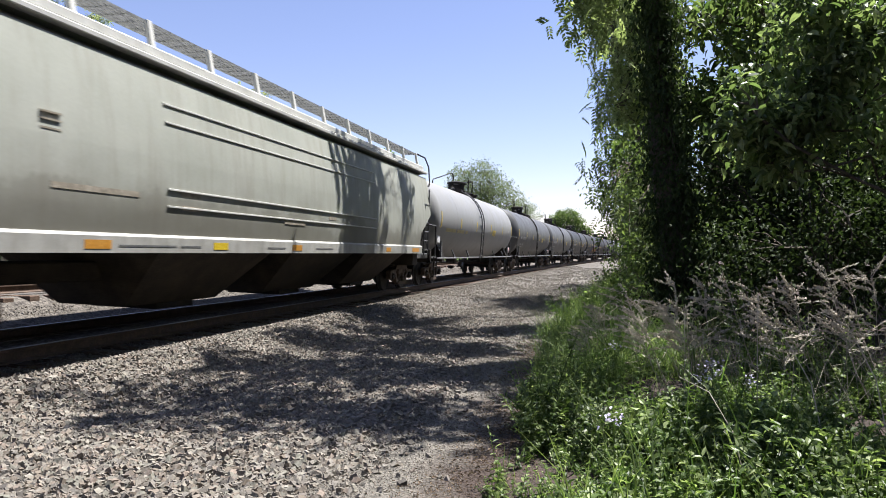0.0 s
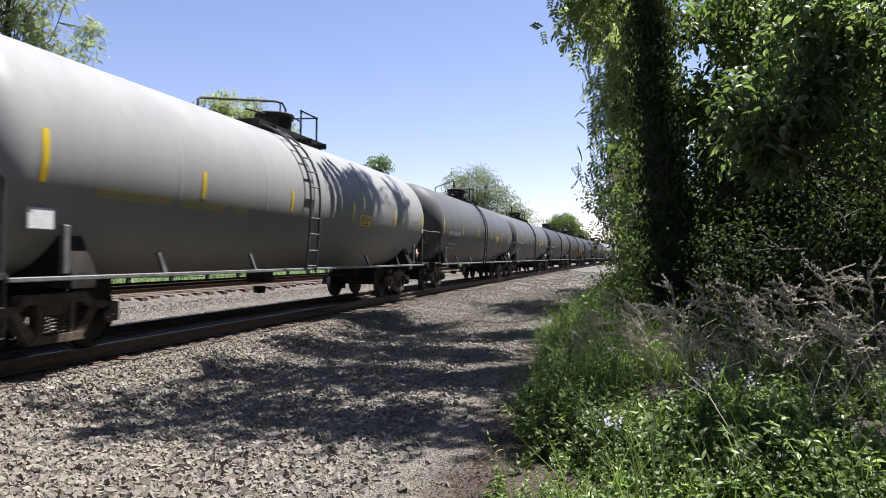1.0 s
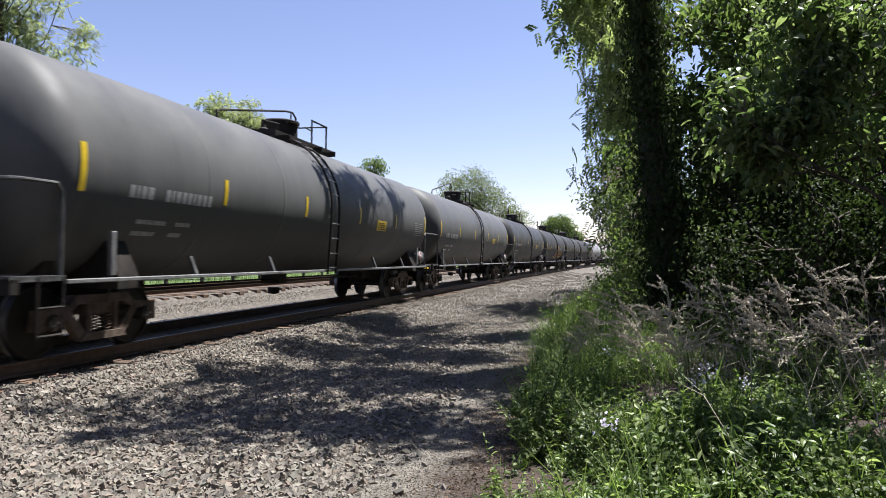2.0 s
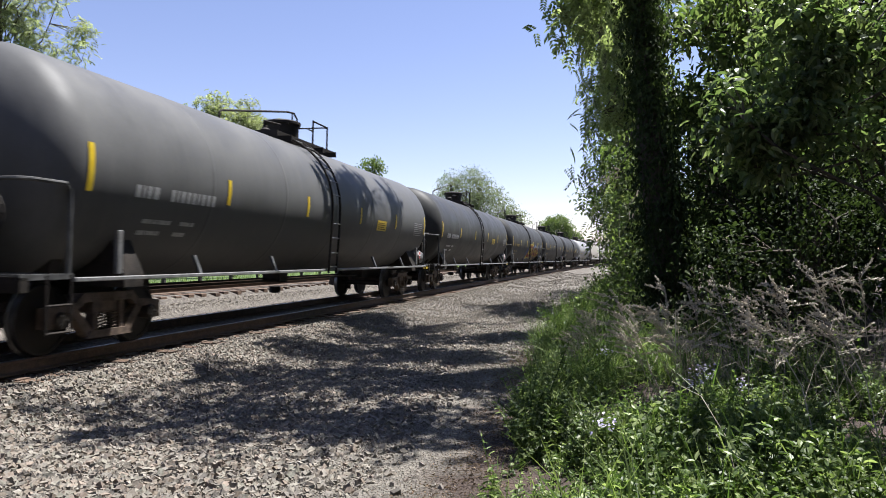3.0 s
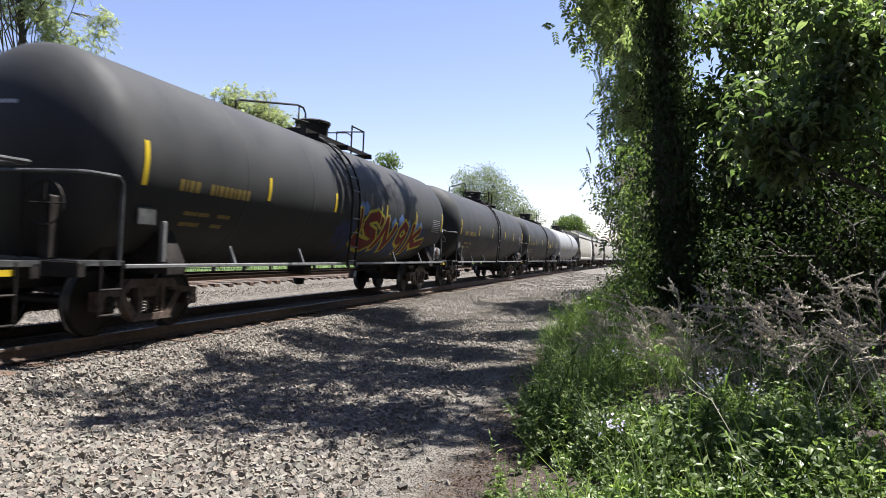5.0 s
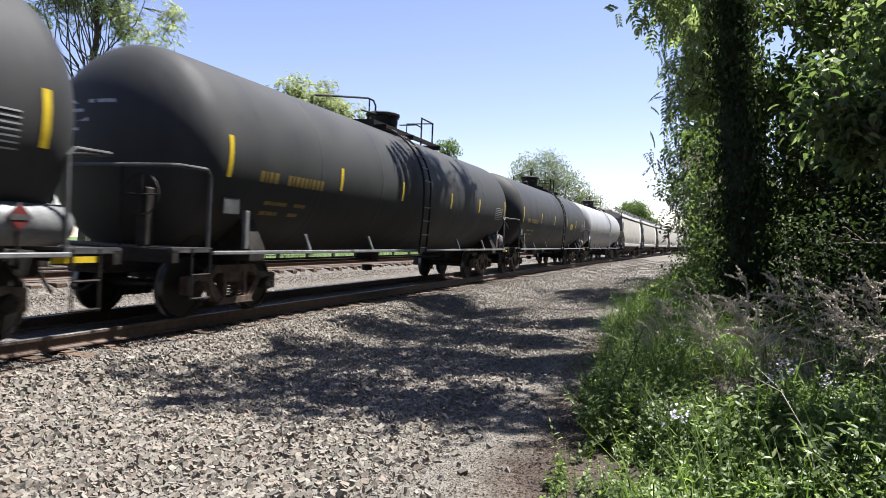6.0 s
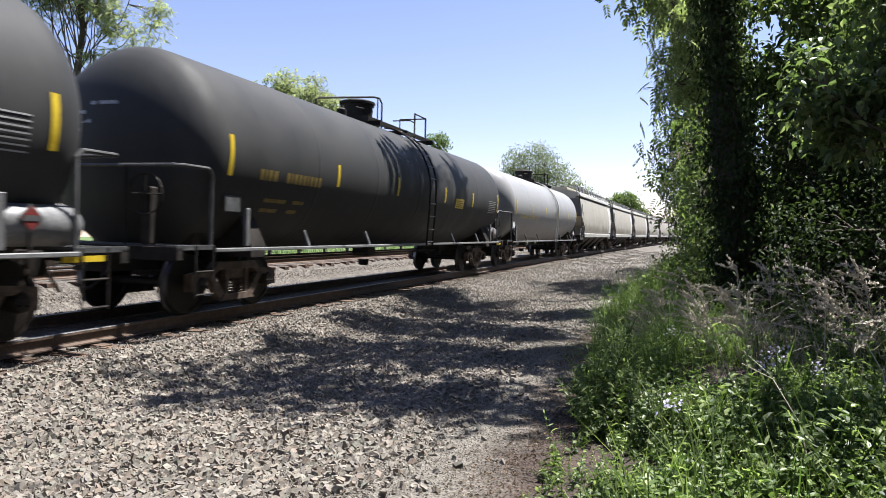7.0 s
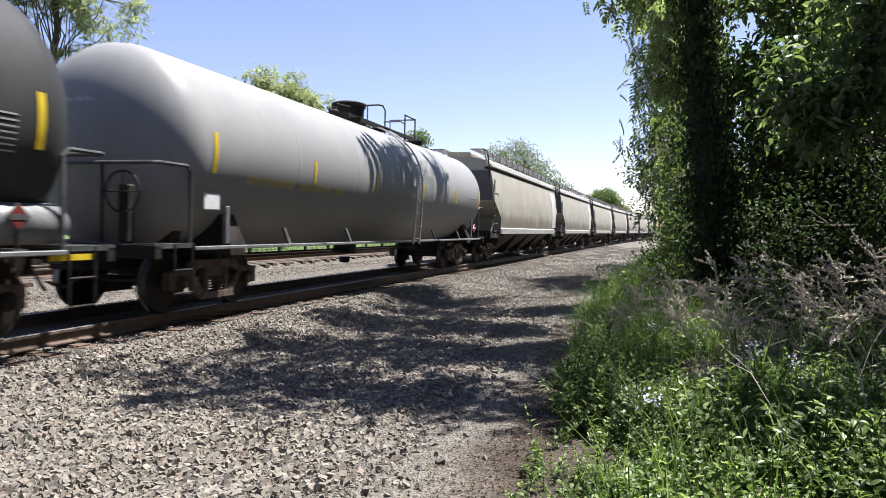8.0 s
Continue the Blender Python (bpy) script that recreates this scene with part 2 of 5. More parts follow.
M_LEAFM = leaf_material("shade_leaf", (0.045, 0.073, 0.025), (0.095, 0.13, 0.049), (0.185, 0.222, 0.098), 0.5, 0.5)
M_LEAFW = leaf_material("wide_leaf", (0.056, 0.09, 0.035), (0.12, 0.16, 0.067), (0.24, 0.28, 0.145), 0.5, 0.4, 0.4)
# Dark ivy; for bramble and woods the colour also carries the depths' shade.
M_LEAFD = leaf_material("ivy_and_shaded_leaf", (0.019, 0.032, 0.011), (0.032, 0.048, 0.017), (0.053, 0.075, 0.028), 0.3, 0.7, 0.2)
M_LEAFY = leaf_material("young_leaf", (0.17, 0.19, 0.10), (0.25, 0.27, 0.16), (0.36, 0.37, 0.25), 0.5)
M_LEAFG = leaf_material("silvery_leaf", (0.085, 0.105, 0.06), (0.14, 0.162, 0.10), (0.21, 0.23, 0.155), 0.5)
M_WEED = leaf_material("weed_leaf", (0.038, 0.068, 0.017), (0.115, 0.167, 0.05), (0.31, 0.365, 0.16), 0.48, 0.45, 0.35)
M_GRASS = leaf_material("grass_blade", (0.05, 0.09, 0.02), (0.105, 0.155, 0.045), (0.23, 0.28, 0.11), 0.45, 0.5, 0.3)
M_LITTER = leaf_material("dead_leaf", (0.05, 0.034, 0.024), (0.12, 0.082, 0.058), (0.22, 0.165, 0.12), 0.2, 0.8, 0.15)
M_PETAL = leaf_material("lilac_petal", (0.396, 0.352, 0.546), (0.528, 0.484, 0.66), (0.66, 0.634, 0.748), 0.3)


# ---- mesh tools ----
class Build:
    """Gathers vertices and faces for one mesh."""

    def __init__(self):
        self.v, self.f, self.m = [], [], []
        self.slot = 0

    def add(self, verts, faces):
        n = len(self.v)
        self.v += [tuple(p) for p in verts]
        self.f += [tuple(i + n for i in f) for f in faces]
        self.m += [self.slot] * len(faces)
        return self

    def box(self, x0, x1, y0, y1, z0, z1, c=0.0, m=None):
        """A box with its long edges chamfered by c."""
        if c <= 0:
            v = [(x, y, z) for x in (x0, x1) for y in (y0, y1) for z in (z0, z1)]
            f = [(0, 1, 3, 2), (4, 6, 7, 5), (0, 4, 5, 1), (2, 3, 7, 6), (0, 2, 6, 4), (1, 5, 7, 3)]
        else:
            ring = lambda x0, x1, z0, z1: [(x0 + c, z0), (x1 - c, z0), (x1, z0 + c), (x1, z1 - c), (x1 - c, z1), (x0 + c, z1), (x0, z1 - c), (x0, z0 + c)]
            a = ring(x0, x1, z0, z1)
            v = [(x, y0, z) for x, z in a] + [(x, y1, z) for x, z in a]
            f = [(i, (i + 1) % 8, 8 + (i + 1) % 8, 8 + i) for i in range(8)] + [tuple(range(7, -1, -1)), tuple(range(8, 16))]
        if m is not None:
            v = [m @ Vector(p) for p in v]
        return self.add(v, f)

    def tube(self, pts, r, n=6, r2=None):
        """A round bar through the points."""
        pts = [Vector(p) for p in pts]
        k = len(pts)
        rows = []
        ref = None
        for i, p in enumerate(pts):
            d = (pts[min(i + 1, k - 1)] - pts[max(i - 1, 0)]).normalized()
            if ref is None:
                ref = d.cross(Vector((0, 0, 1)))
                if ref.length < 0.1:
                    ref = d.cross(Vector((0, 1, 0)))
            a = (ref - d * ref.dot(d)).normalized()
            ref = a
            b = d.cross(a)
            rad = r if r2 is None else r + (r2 - r) * i / (k - 1)
            rows += [p + (a * math.cos(2 * math.pi * j / n) + b * math.sin(2 * math.pi * j / n)) * rad for j in range(n)]
        f = [(i * n + j, i * n + (j + 1) % n, (i + 1) * n + (j + 1) % n, (i + 1) * n + j) for i in range(k - 1) for j in range(n)]
        f += [tuple(range(n - 1, -1, -1)), tuple((k - 1) * n + j for j in range(n))]
        return self.add(rows, f)

    def lathe(self, profile, axis, centre=(0, 0, 0), n=32, caps=True):
        """Turns (along, radius) pairs about the axis 'x', 'y' or 'z'."""
        rows = []
        for a, r in profile:
            for j in range(n):
                c, s = r * math.cos(2 * math.pi * j / n), r * math.sin(2 * math.pi * j / n)
                p = {"x": (a, c, s), "y": (c, a, s), "z": (c, s, a)}[axis]
                rows.append((p[0] + centre[0], p[1] + centre[1], p[2] + centre[2]))
        k = len(profile)
        f = [(i * n + j, i * n + (j + 1) % n, (i + 1) * n + (j + 1) % n, (i + 1) * n + j) for i in range(k - 1) for j in range(n)]
        if caps:
            f += [tuple(range(n - 1, -1, -1)), tuple((k - 1) * n + j for j in range(n))]
        return self.add(rows, f)

    def prism(self, outline, axis, a, b):
        """Pushes a flat outline along the axis from a to b. x: (y, z); y: (x, z); z: (x, y)."""
        put = {"x": lambda p, h: (h, p[0], p[1]), "y": lambda p, h: (p[0], h, p[1]), "z": lambda p, h: (p[0], p[1], h)}[axis]
        n = len(outline)
        v = [put(p, a) for p in outline] + [put(p, b) for p in outline]
        f = [(i, (i + 1) % n, n + (i + 1) % n, n + i) for i in range(n)] + [tuple(range(n - 1, -1, -1)), tuple(range(n, 2 * n))]
        return self.add(v, f)

    def mesh(self, name, materials, soft=35):
        me = bpy.data.meshes.new(name)
        me.from_pydata(self.v, [], self.f)
        for m in materials if isinstance(materials, (list, tuple)) else [materials]:
            me.materials.append(m)
        me.polygons.foreach_set("material_index", self.m)
        b = bmesh.new()
        b.from_mesh(me)
        bmesh.ops.recalc_face_normals(b, faces=b.faces)
        b.to_mesh(me)
        b.free()
        if soft:
            me.polygons.foreach_set("use_smooth", [True] * len(me.polygons))
            me.set_sharp_from_angle(angle=radians(soft))
        return me


def part(name, build, material, parent=None, label="", soft=35, at=None):
    """Links a Build (or a ready mesh) as one mesh object under a thing or part."""
    me = build.mesh(name, material, soft) if isinstance(build, Build) else build
    ob = new(name, me)
    if parent:
        ob.parent = parent
    if at is not None:
        ob.matrix_basis = at
    return tagged(ob, label)


def big_mesh(name, verts, faces, material, flat=True):
    """A mesh from arrays: verts n x 3, faces m x k."""
    me = bpy.data.meshes.new(name)
    verts = np.asarray(verts, np.float32)
    faces = np.asarray(faces, np.int32)
    k = faces.shape[1]
    me.vertices.add(len(verts))
    me.vertices.foreach_set("co", verts.ravel())
    me.loops.add(faces.size)
    me.loops.foreach_set("vertex_index", faces.ravel())
    me.polygons.add(len(faces))
    me.polygons.foreach_set("loop_start", np.arange(0, faces.size, k, dtype=np.int32))
    me.polygons.foreach_set("use_smooth", np.full(len(faces), not flat))
    me.materials.append(material)
    me.update(calc_edges=True)
    me.validate()
    return me


# ---- ground ----
def make_ground():
    us = np.concatenate([[-2500, -900, -400, -200, -120, -80, -55, -40, -30, -22, -18], np.arange(-16, 8.01, 0.25), [10, 14, 20, 30, 45, 70, 110, 200, 400, 900, 2500]])
    ys = np.concatenate([[-300, -120, -60, -35, -20, -10, -5, -2], np.arange(0, 40, 0.4), np.arange(40, 130, 2.5), [140, 160, 190, 230, 280, 340, 420, 550, 800, 1300, 2500]])
    yy, uu = np.meshgrid(ys, us, indexing="ij")
    xx = uu + bend(np.clip(yy, -60, 400))
    zz = ground_height(xx, yy)
    far = smooth(350, 2400, np.hypot(xx, yy))
    zz = zz + far * 22 * (0.6 + 0.4 * np.sin(xx / 300))
    n, k = len(ys), len(us)
    idx = np.arange(n * k).reshape(n, k)
    f = np.stack([idx[:-1, :-1], idx[:-1, 1:], idx[1:, 1:], idx[1:, :-1]], -1).reshape(-1, 4)
    ob = new("ground", big_mesh("ground", np.stack([xx, yy, zz], -1).reshape(-1, 3), f, M_GROUND, flat=False))
    tagged(ob, "grey gravel path beside crushed stone ballast, earth under weeds", "ground", kind="structure")


make_ground()


def make_track(name, centre, top, cant, label):
    """Two rails on wooden ties, bent along the curve."""
    track = tagged(new(name), label, "railway track", kind="structure")
    prof = [(-0.07, -0.17), (0.07, -0.17), (0.07, -0.155), (0.012, -0.135), (0.01, -0.045), (0.036, -0.035), (0.036, -0.004), (0.03, 0.0), (-0.03, 0.0), (-0.036, -0.004), (-0.036, -0.035), (-0.01, -0.045), (-0.012, -0.135), (-0.07, -0.155)]
    ys = list(range(-40, 60, 3)) + list(range(60, 420, 10))
    for side in (-1, 1):
        b = Build()
        n = len(prof)
        v = []
        for y in ys:
            for x, z in prof:
                v.append((centre + bend(y) + side * 0.753 + x, y, top - side * 0.753 * math.tan(radians(cant)) + z))
        b.add(v, [(i * n + j, i * n + (j + 1) % n, (i + 1) * n + (j + 1) % n, (i + 1) * n + j) for i in range(len(ys) - 1) for j in range(n)])
        b.m = [1 if (k % n) in (6, 7, 8) else 0 for k in range(len(b.f))]
        part("rail", b, [M_RAIL, M_RAILHEAD], track, "worn steel rail with a rusty web")
    tie = Build().box(-1.3, 1.3, -0.115, 0.115, -0.18, 0.0, 0.012).mesh("tie", M_TIE)
    plate = Build().box(-0.17, 0.17, -0.09, 0.09, 0.0, 0.018, 0.004).mesh("tie_plate", M_RAIL)
    r = random.Random(5)
    for k in range(250):
        y = -8 + k * 0.56 + r.uniform(-0.04, 0.04)
        ob = part("tie", tie, None, track, at=pose(centre + bend(y) + r.uniform(-0.06, 0.06), y, top - 0.195 - r.uniform(0, 0.025), r.uniform(-1, 1), cant, math.degrees(-y / CURVE) + r.uniform(-1.5, 1.5)))
        if 0 < y < 30 and centre == NEAR:
            part("tie_plate", plate, None, ob, at=pose(0.753, 0, 0.001))
    return track


make_track("track_near", NEAR, RAIL, CANT, "railway track with rusty rails on brown wooden ties in ballast")
make_track("track_far", FAR, RAIL2, 0.0, "empty second railway track with rusty rails and wooden ties")


def make_fence():
    """A low dark fence of posts and two rails beyond the second track."""
    fence = tagged(new("fence"), "low dark fence of posts and two rails along the verge", "fence")
    ys = [2.0 + 2.4 * k for k in range(50)]
    post = Build().box(-0.06, 0.06, -0.06, 0.06, -0.2, 0.86, 0.012).mesh("post", M_FENCE)
    at = lambda y: (-16.2 + bend(y), y, float(ground_height(np.array(-16.2 + bend(y)), np.array(y))))
    for y in ys:
        part("post", post, None, fence, at=pose(*at(y)))
    for h in (0.42, 0.78):
        b = Build()
        for a, c in zip(ys[:-1], ys[1:]):
            p, q = at(a), at(c)
            b.tube([(p[0] + 0.07, p[1], p[2] + h), (q[0] + 0.07, q[1], q[2] + h)], 0.05, 6)
        part("fence_rail", b, M_FENCE, fence)


make_fence()


# ---- train ----
TANK_R, TANK_Z, TANK_L = 1.55, 2.44, 8.12


def on_shell(y, z, lift=0.004, side=1):
    """A point on the tank's skin at that place along the car and that height."""
    r = TANK_R + lift
    return (side * math.sqrt(max(r * r - (z - TANK_Z) ** 2, 0)), y, z)


def patch(y0, y1, z0, z1, lift=0.004, side=1, thick=0.004):
    """A thin plate that hugs the shell."""
    b = Build()
    n = 5
    zs = [z0 + (z1 - z0) * i / n for i in range(n + 1)]
    v = [on_shell(y, z, h, side) for h in (lift, lift + thick) for z in zs for y in (y0, y1)]
    k = 2 * (n + 1)
    f = []
    for i in range(n):
        a = 2 * i
        f += [(a, a + 1, a + 3, a + 2), (k + a, k + a + 2, k + a + 3, k + a + 1), (a, a + 2, k + a + 2, k + a), (a + 1, k + a + 1, k + a + 3, a + 3)]
    f += [(0, k, k + 1, 1), (k - 2, k - 1, 2 * k - 1, 2 * k - 2)]
    return b.add(v, f)


def shape_patch(outline, lift, side=1, step=0.035):
    """An outline of (along, height) pairs laid on the shell as a thin skin, in level bands that follow the curve."""
    def spans(z):
        ys = []
        for (y0, z0), (y1, z1) in zip(outline, outline[1:] + outline[:1]):
            if (z0 <= z) != (z1 <= z):
                ys.append(y0 + (y1 - y0) * (z - z0) / (z1 - z0))
        ys.sort()
        return list(zip(ys[::2], ys[1::2]))
    b = Build()
    lo, hi = min(p[1] for p in outline) + 1e-4, max(p[1] for p in outline) - 1e-4
    n = max(2, round((hi - lo) / step))
    zs = [lo + (hi - lo) * k / n for k in range(n + 1)]
    for z0, z1 in zip(zs[:-1], zs[1:]):
        a, c = spans(z0), spans(z1)
        if len(a) != len(c):
            a = c = spans((z0 + z1) / 2)
        for (p, q), (r, s) in zip(a, c):
            b.add([on_shell(p, z0, lift, side), on_shell(q, z0, lift, side), on_shell(s, z1, lift, side), on_shell(r, z1, lift, side)], [(0, 1, 2, 3)])
    return b


def truck_meshes():
    out = {}
    b = Build()
    x0, x1 = -0.07, 0.07
    # cast side frame: top chord, slanting columns and spring seat around its openings
    b.prism([(-1.12, 0.36), (-1.12, 0.62), (-0.62, 0.66), (-0.5, 0.78), (0.5, 0.78), (0.62, 0.66), (1.12, 0.62), (1.12, 0.36), (1.0, 0.36), (0.95, 0.54), (0.62, 0.55), (0.45, 0.66), (-0.45, 0.66), (-0.62, 0.55), (-0.95, 0.54), (-1.0, 0.36)], "x", x0, x1)
    for d in (-1, 1):
        b.prism([(d * 0.72, 0.56), (d * 0.58, 0.58), (d * 0.28, 0.24), (d * 0.42, 0.2)], "x", x0, x1)
        b.prism([(d * 0.30, 0.66), (d * 0.22, 0.66), (d * 0.22, 0.26), (d * 0.30, 0.26)], "x", x0, x1)
    b.prism([(-0.45, 0.18), (0.45, 0.18), (0.36, 0.28), (-0.36, 0.28)], "x", x0 - 0.03, x1 + 0.03)
    out["side_frame"] = b.mesh("side_frame", M_TRUCK)
    out["truck"] = Build().box(-1.05, 1.05, -0.2, 0.2, 0.5, 0.72, 0.03).mesh("truck", M_TRUCK)
    b = Build()
    for dx in (-0.045, 0.045):
        pts = [(dx + 0.035 * math.cos(a * 0.9), 0.035 * math.sin(a * 0.9), 0.25 * a / 40) for a in range(41)]
        b.tube(pts, 0.012, 4)
    out["spring"] = b.mesh("spring", M_TRUCK)
    b = Build()
    for s in (-1, 1):
        b.slot = 0
        b.lathe([(s * 0.70, 0.09), (s * 0.70, 0.16), (s * 0.735, 0.38), (s * 0.715, 0.40)], "x", n=28)
        b.slot = 1
        b.lathe([(s * 0.71, 0.484), (s * 0.72, 0.46), (s * 0.812, 0.452)], "x", n=28, caps=False)
        b.slot = 0
        b.lathe([(s * 0.683, 0.40), (s * 0.683, 0.484), (s * 0.712, 0.484)], "x", n=28, caps=False)
        b.lathe([(s * 0.81, 0.452), (s * 0.822, 0.44), (s * 0.82, 0.40)], "x", n=28, caps=False)
        b.slot = 0
        b.lathe([(s * 0.80, 0.40), (s * 0.79, 0.37), (s * 0.74, 0.2), (s * 0.80, 0.1), (s * 0.86, 0.08)], "x", n=28)
        b.lathe([(s * 0.90, 0.075), (s * 0.92, 0.11), (s * 1.06, 0.115), (s * 1.11, 0.10), (s * 1.115, 0.02)], "x", n=16)
        for j in range(3):
            a = 2 * math.pi * j / 3
            b.lathe([(s * 1.11, 0.022), (s * 1.135, 0.022), (s * 1.138, 0.001)], "x", (0, 0.062 * math.cos(a), 0.062 * math.sin(a)), n=6)
    b.lathe([(-0.95, 0.075), (0.95, 0.075)], "x", n=12)
    out["wheelset"] = b.mesh("wheelset", [M_WHEEL, M_TREAD])
    return out


TRUCK = truck_meshes()


def add_truck(car, y):
    t = part("truck", TRUCK["truck"], None, car, "rusty cast steel truck", at=pose(0, y, 0))
    for s in (-1, 1):
        part("side_frame", TRUCK["side_frame"], None, t, "rusty cast side frame", at=pose(s * 1.0, 0, 0))
        for d in (-0.11, 0.11):
            part("spring", TRUCK["spring"], None, t, at=pose(s * 1.0, d, 0.27))
    for d in (-0.89, 0.89):
        part("wheelset", TRUCK["wheelset"], None, t, "dark steel wheels with a worn bright tread", at=pose(0, d, 0.457))


def add_coupler(car, y, d):
    b = Build()
    b.box(-0.09, 0.09, *sorted((y, y + d * 0.25)), 0.80, 0.98, 0.03)
    b.prism([(-0.17, y + d * 0.2), (0.12, y + d * 0.2), (0.17, y + d * 0.3), (0.05, y + d * 0.4), (0.02, y + d * 0.32), (-0.10, y + d * 0.32), (-0.15, y + d * 0.44), (-0.2, y + d * 0.38)], "z", 0.76, 1.02)
    part("coupler", b, M_TRUCK, car, "rusty coupler")
    part("air_hose", Build().tube([(0.28, y, 0.8), (0.3, y + d * 0.15, 0.55), (0.24, y + d * 0.28, 0.45), (0.1, y + d * 0.36, 0.5)], 0.025, 6), M_FRAME, car, "black rubber air hose")


def lettering(car, parent, y, z, widths, h, material):
    """Unreadable marks: a row of plain bars on the shell."""
    for w in widths:
        if w > 0:
            part("marking_bar", patch(y, y + w, z, z + h, 0.003, thick=0.002), material, parent)
        y += abs(w) + h * 0.25


def spray(shell):
    """A sprayed mural: blue puffs and jagged dark red figures edged with yellow."""
    def puff(y, z, r, n=16):
        return [(y + r * (1 + 0.18 * math.sin(5 * a)) * math.cos(a), z + 0.8 * r * (1 + 0.15 * math.cos(4 * a)) * math.sin(a)) for a in [2 * math.pi * k / n for k in range(n)]]
    for y, z, r, m in [(-0.8, 1.72, 0.34, M_SPRAY_DIM), (-0.35, 1.8, 0.34, M_SPRAY_DIM), (0.15, 2.3, 0.25, M_SPRAY_BLUE), (0.42, 2.36, 0.2, M_SPRAY_BLUE), (1.15, 2.22, 0.22, M_SPRAY_BLUE), (1.25, 2.34, 0.14, M_SPRAY_BLUE), (2.2, 2.16, 0.2, M_SPRAY_BLUE), (2.75, 2.08, 0.2, M_SPRAY_BLUE),
                       (3.35, 2.2, 0.22, M_SPRAY_BLUE), (4.1, 2.08, 0.2, M_SPRAY_BLUE), (4.85, 2.1, 0.22, M_SPRAY_BLUE), (5.35, 2.05, 0.24, M_SPRAY_BLUE), (5.8, 1.92, 0.24, M_SPRAY_DIM), (0.6, 1.40, 0.36, M_SPRAY_DIM), (1.5, 1.38, 0.34, M_SPRAY_DIM), (2.3, 1.4, 0.3, M_SPRAY_DIM), (3.8, 1.38, 0.3, M_SPRAY_DIM), (5.3, 1.45, 0.3, M_SPRAY_DIM), (1.95, 2.0, 0.3, M_SPRAY_DIM), (3.1, 1.9, 0.3, M_SPRAY_DIM), (4.2, 1.9, 0.3, M_SPRAY_DIM), (-0.2, 1.45, 0.26, M_SPRAY_DIM), (3.2, 1.42, 0.26, M_SPRAY_DIM), (4.6, 1.4, 0.26, M_SPRAY_DIM)]:
        part("puff", shape_patch(puff(y, z, r), 0.005), m, shell, "blue spray-paint puff", soft=0)
    strokes = [
        ([(1.58, 2.08), (1.15, 2.22), (0.62, 2.14), (0.42, 1.97), (0.72, 1.82), (1.22, 1.74), (1.42, 1.57), (1.05, 1.44), (0.42, 1.50), (0.02, 1.62)], 0.25),
        ([(-0.04, 2.30), (0.04, 1.98), (0.20, 1.62)], 0.13),
        ([(1.72, 1.42), (1.86, 1.78), (1.98, 2.16)], 0.23), ([(1.98, 2.16), (2.2, 1.74), (2.52, 1.42)], 0.22), ([(2.52, 1.42), (2.66, 1.74), (2.80, 2.0)], 0.22),
        ([(3.92, 1.96), (3.58, 2.10), (3.28, 1.90), (3.32, 1.68), (3.66, 1.60), (3.92, 1.78), (4.0, 1.34)], 0.21),
        ([(4.48, 2.10), (4.52, 1.74), (4.62, 1.34)], 0.22), ([(5.25, 2.0), (4.68, 1.72)], 0.19), ([(4.74, 1.70), (5.2, 1.52), (5.92, 1.64)], 0.19)]
    count = 0
    for line, w in strokes:
        line = [(y + 0.14, z) for y, z in line]
        for (y0, z0), (y1, z1) in zip(line[:-1], line[1:]):
            d = math.hypot(y1 - y0, z1 - z0)
            ay, az = (y1 - y0) / d, (z1 - z0) / d
            for name, wide, lift, m, label in (("figure_edge", w + 0.15, 0.008, M_SPRAY_YELLOW, "yellow spray-paint edge"), ("figure", w, 0.013, M_SPRAY_RED, "dark red sprayed figure")):
                h, q = wide / 2, wide * 0.42
                ring = [(y0 - ay * q * 0.5 - az * h, z0 - az * q * 0.5 + ay * h), (y1 + ay * q * 0.5 - az * h, z1 + az * q * 0.5 + ay * h), (y1 + ay * q, z1 + az * q), (y1 + ay * q * 0.5 + az * h, z1 + az * q * 0.5 - ay * h),
                        (y0 - ay * q * 0.5 + az * h, z0 - az * q * 0.5 - ay * h), (y0 - ay * q, z0 - az * q)]
                part(name, shape_patch(ring, lift + 0.0001 * count), m, shell, label, soft=0)
            if count % 2 == 0:
                cy, cz = (y0 + y1) / 2, (z0 + z1) / 2
                part("figure_fleck", shape_patch([(cy - 0.09 * ay - 0.04 * az, cz - 0.09 * az + 0.04 * ay), (cy + 0.1 * ay, cz + 0.1 * az), (cy - 0.05 * ay + 0.05 * az, cz - 0.05 * az - 0.05 * ay)], 0.017), M_BLACK if count % 4 else M_SPRAY_DIM, shell, soft=0)
            count += 1
    for y in (1.5, 4.76):
        part("figure_spike", shape_patch([(y, 2.0), (y + 0.07, 2.0), (y + 0.06, 2.5), (y + 0.02, 2.5)], 0.024), M_SPRAY_YELLOW, shell, soft=0)


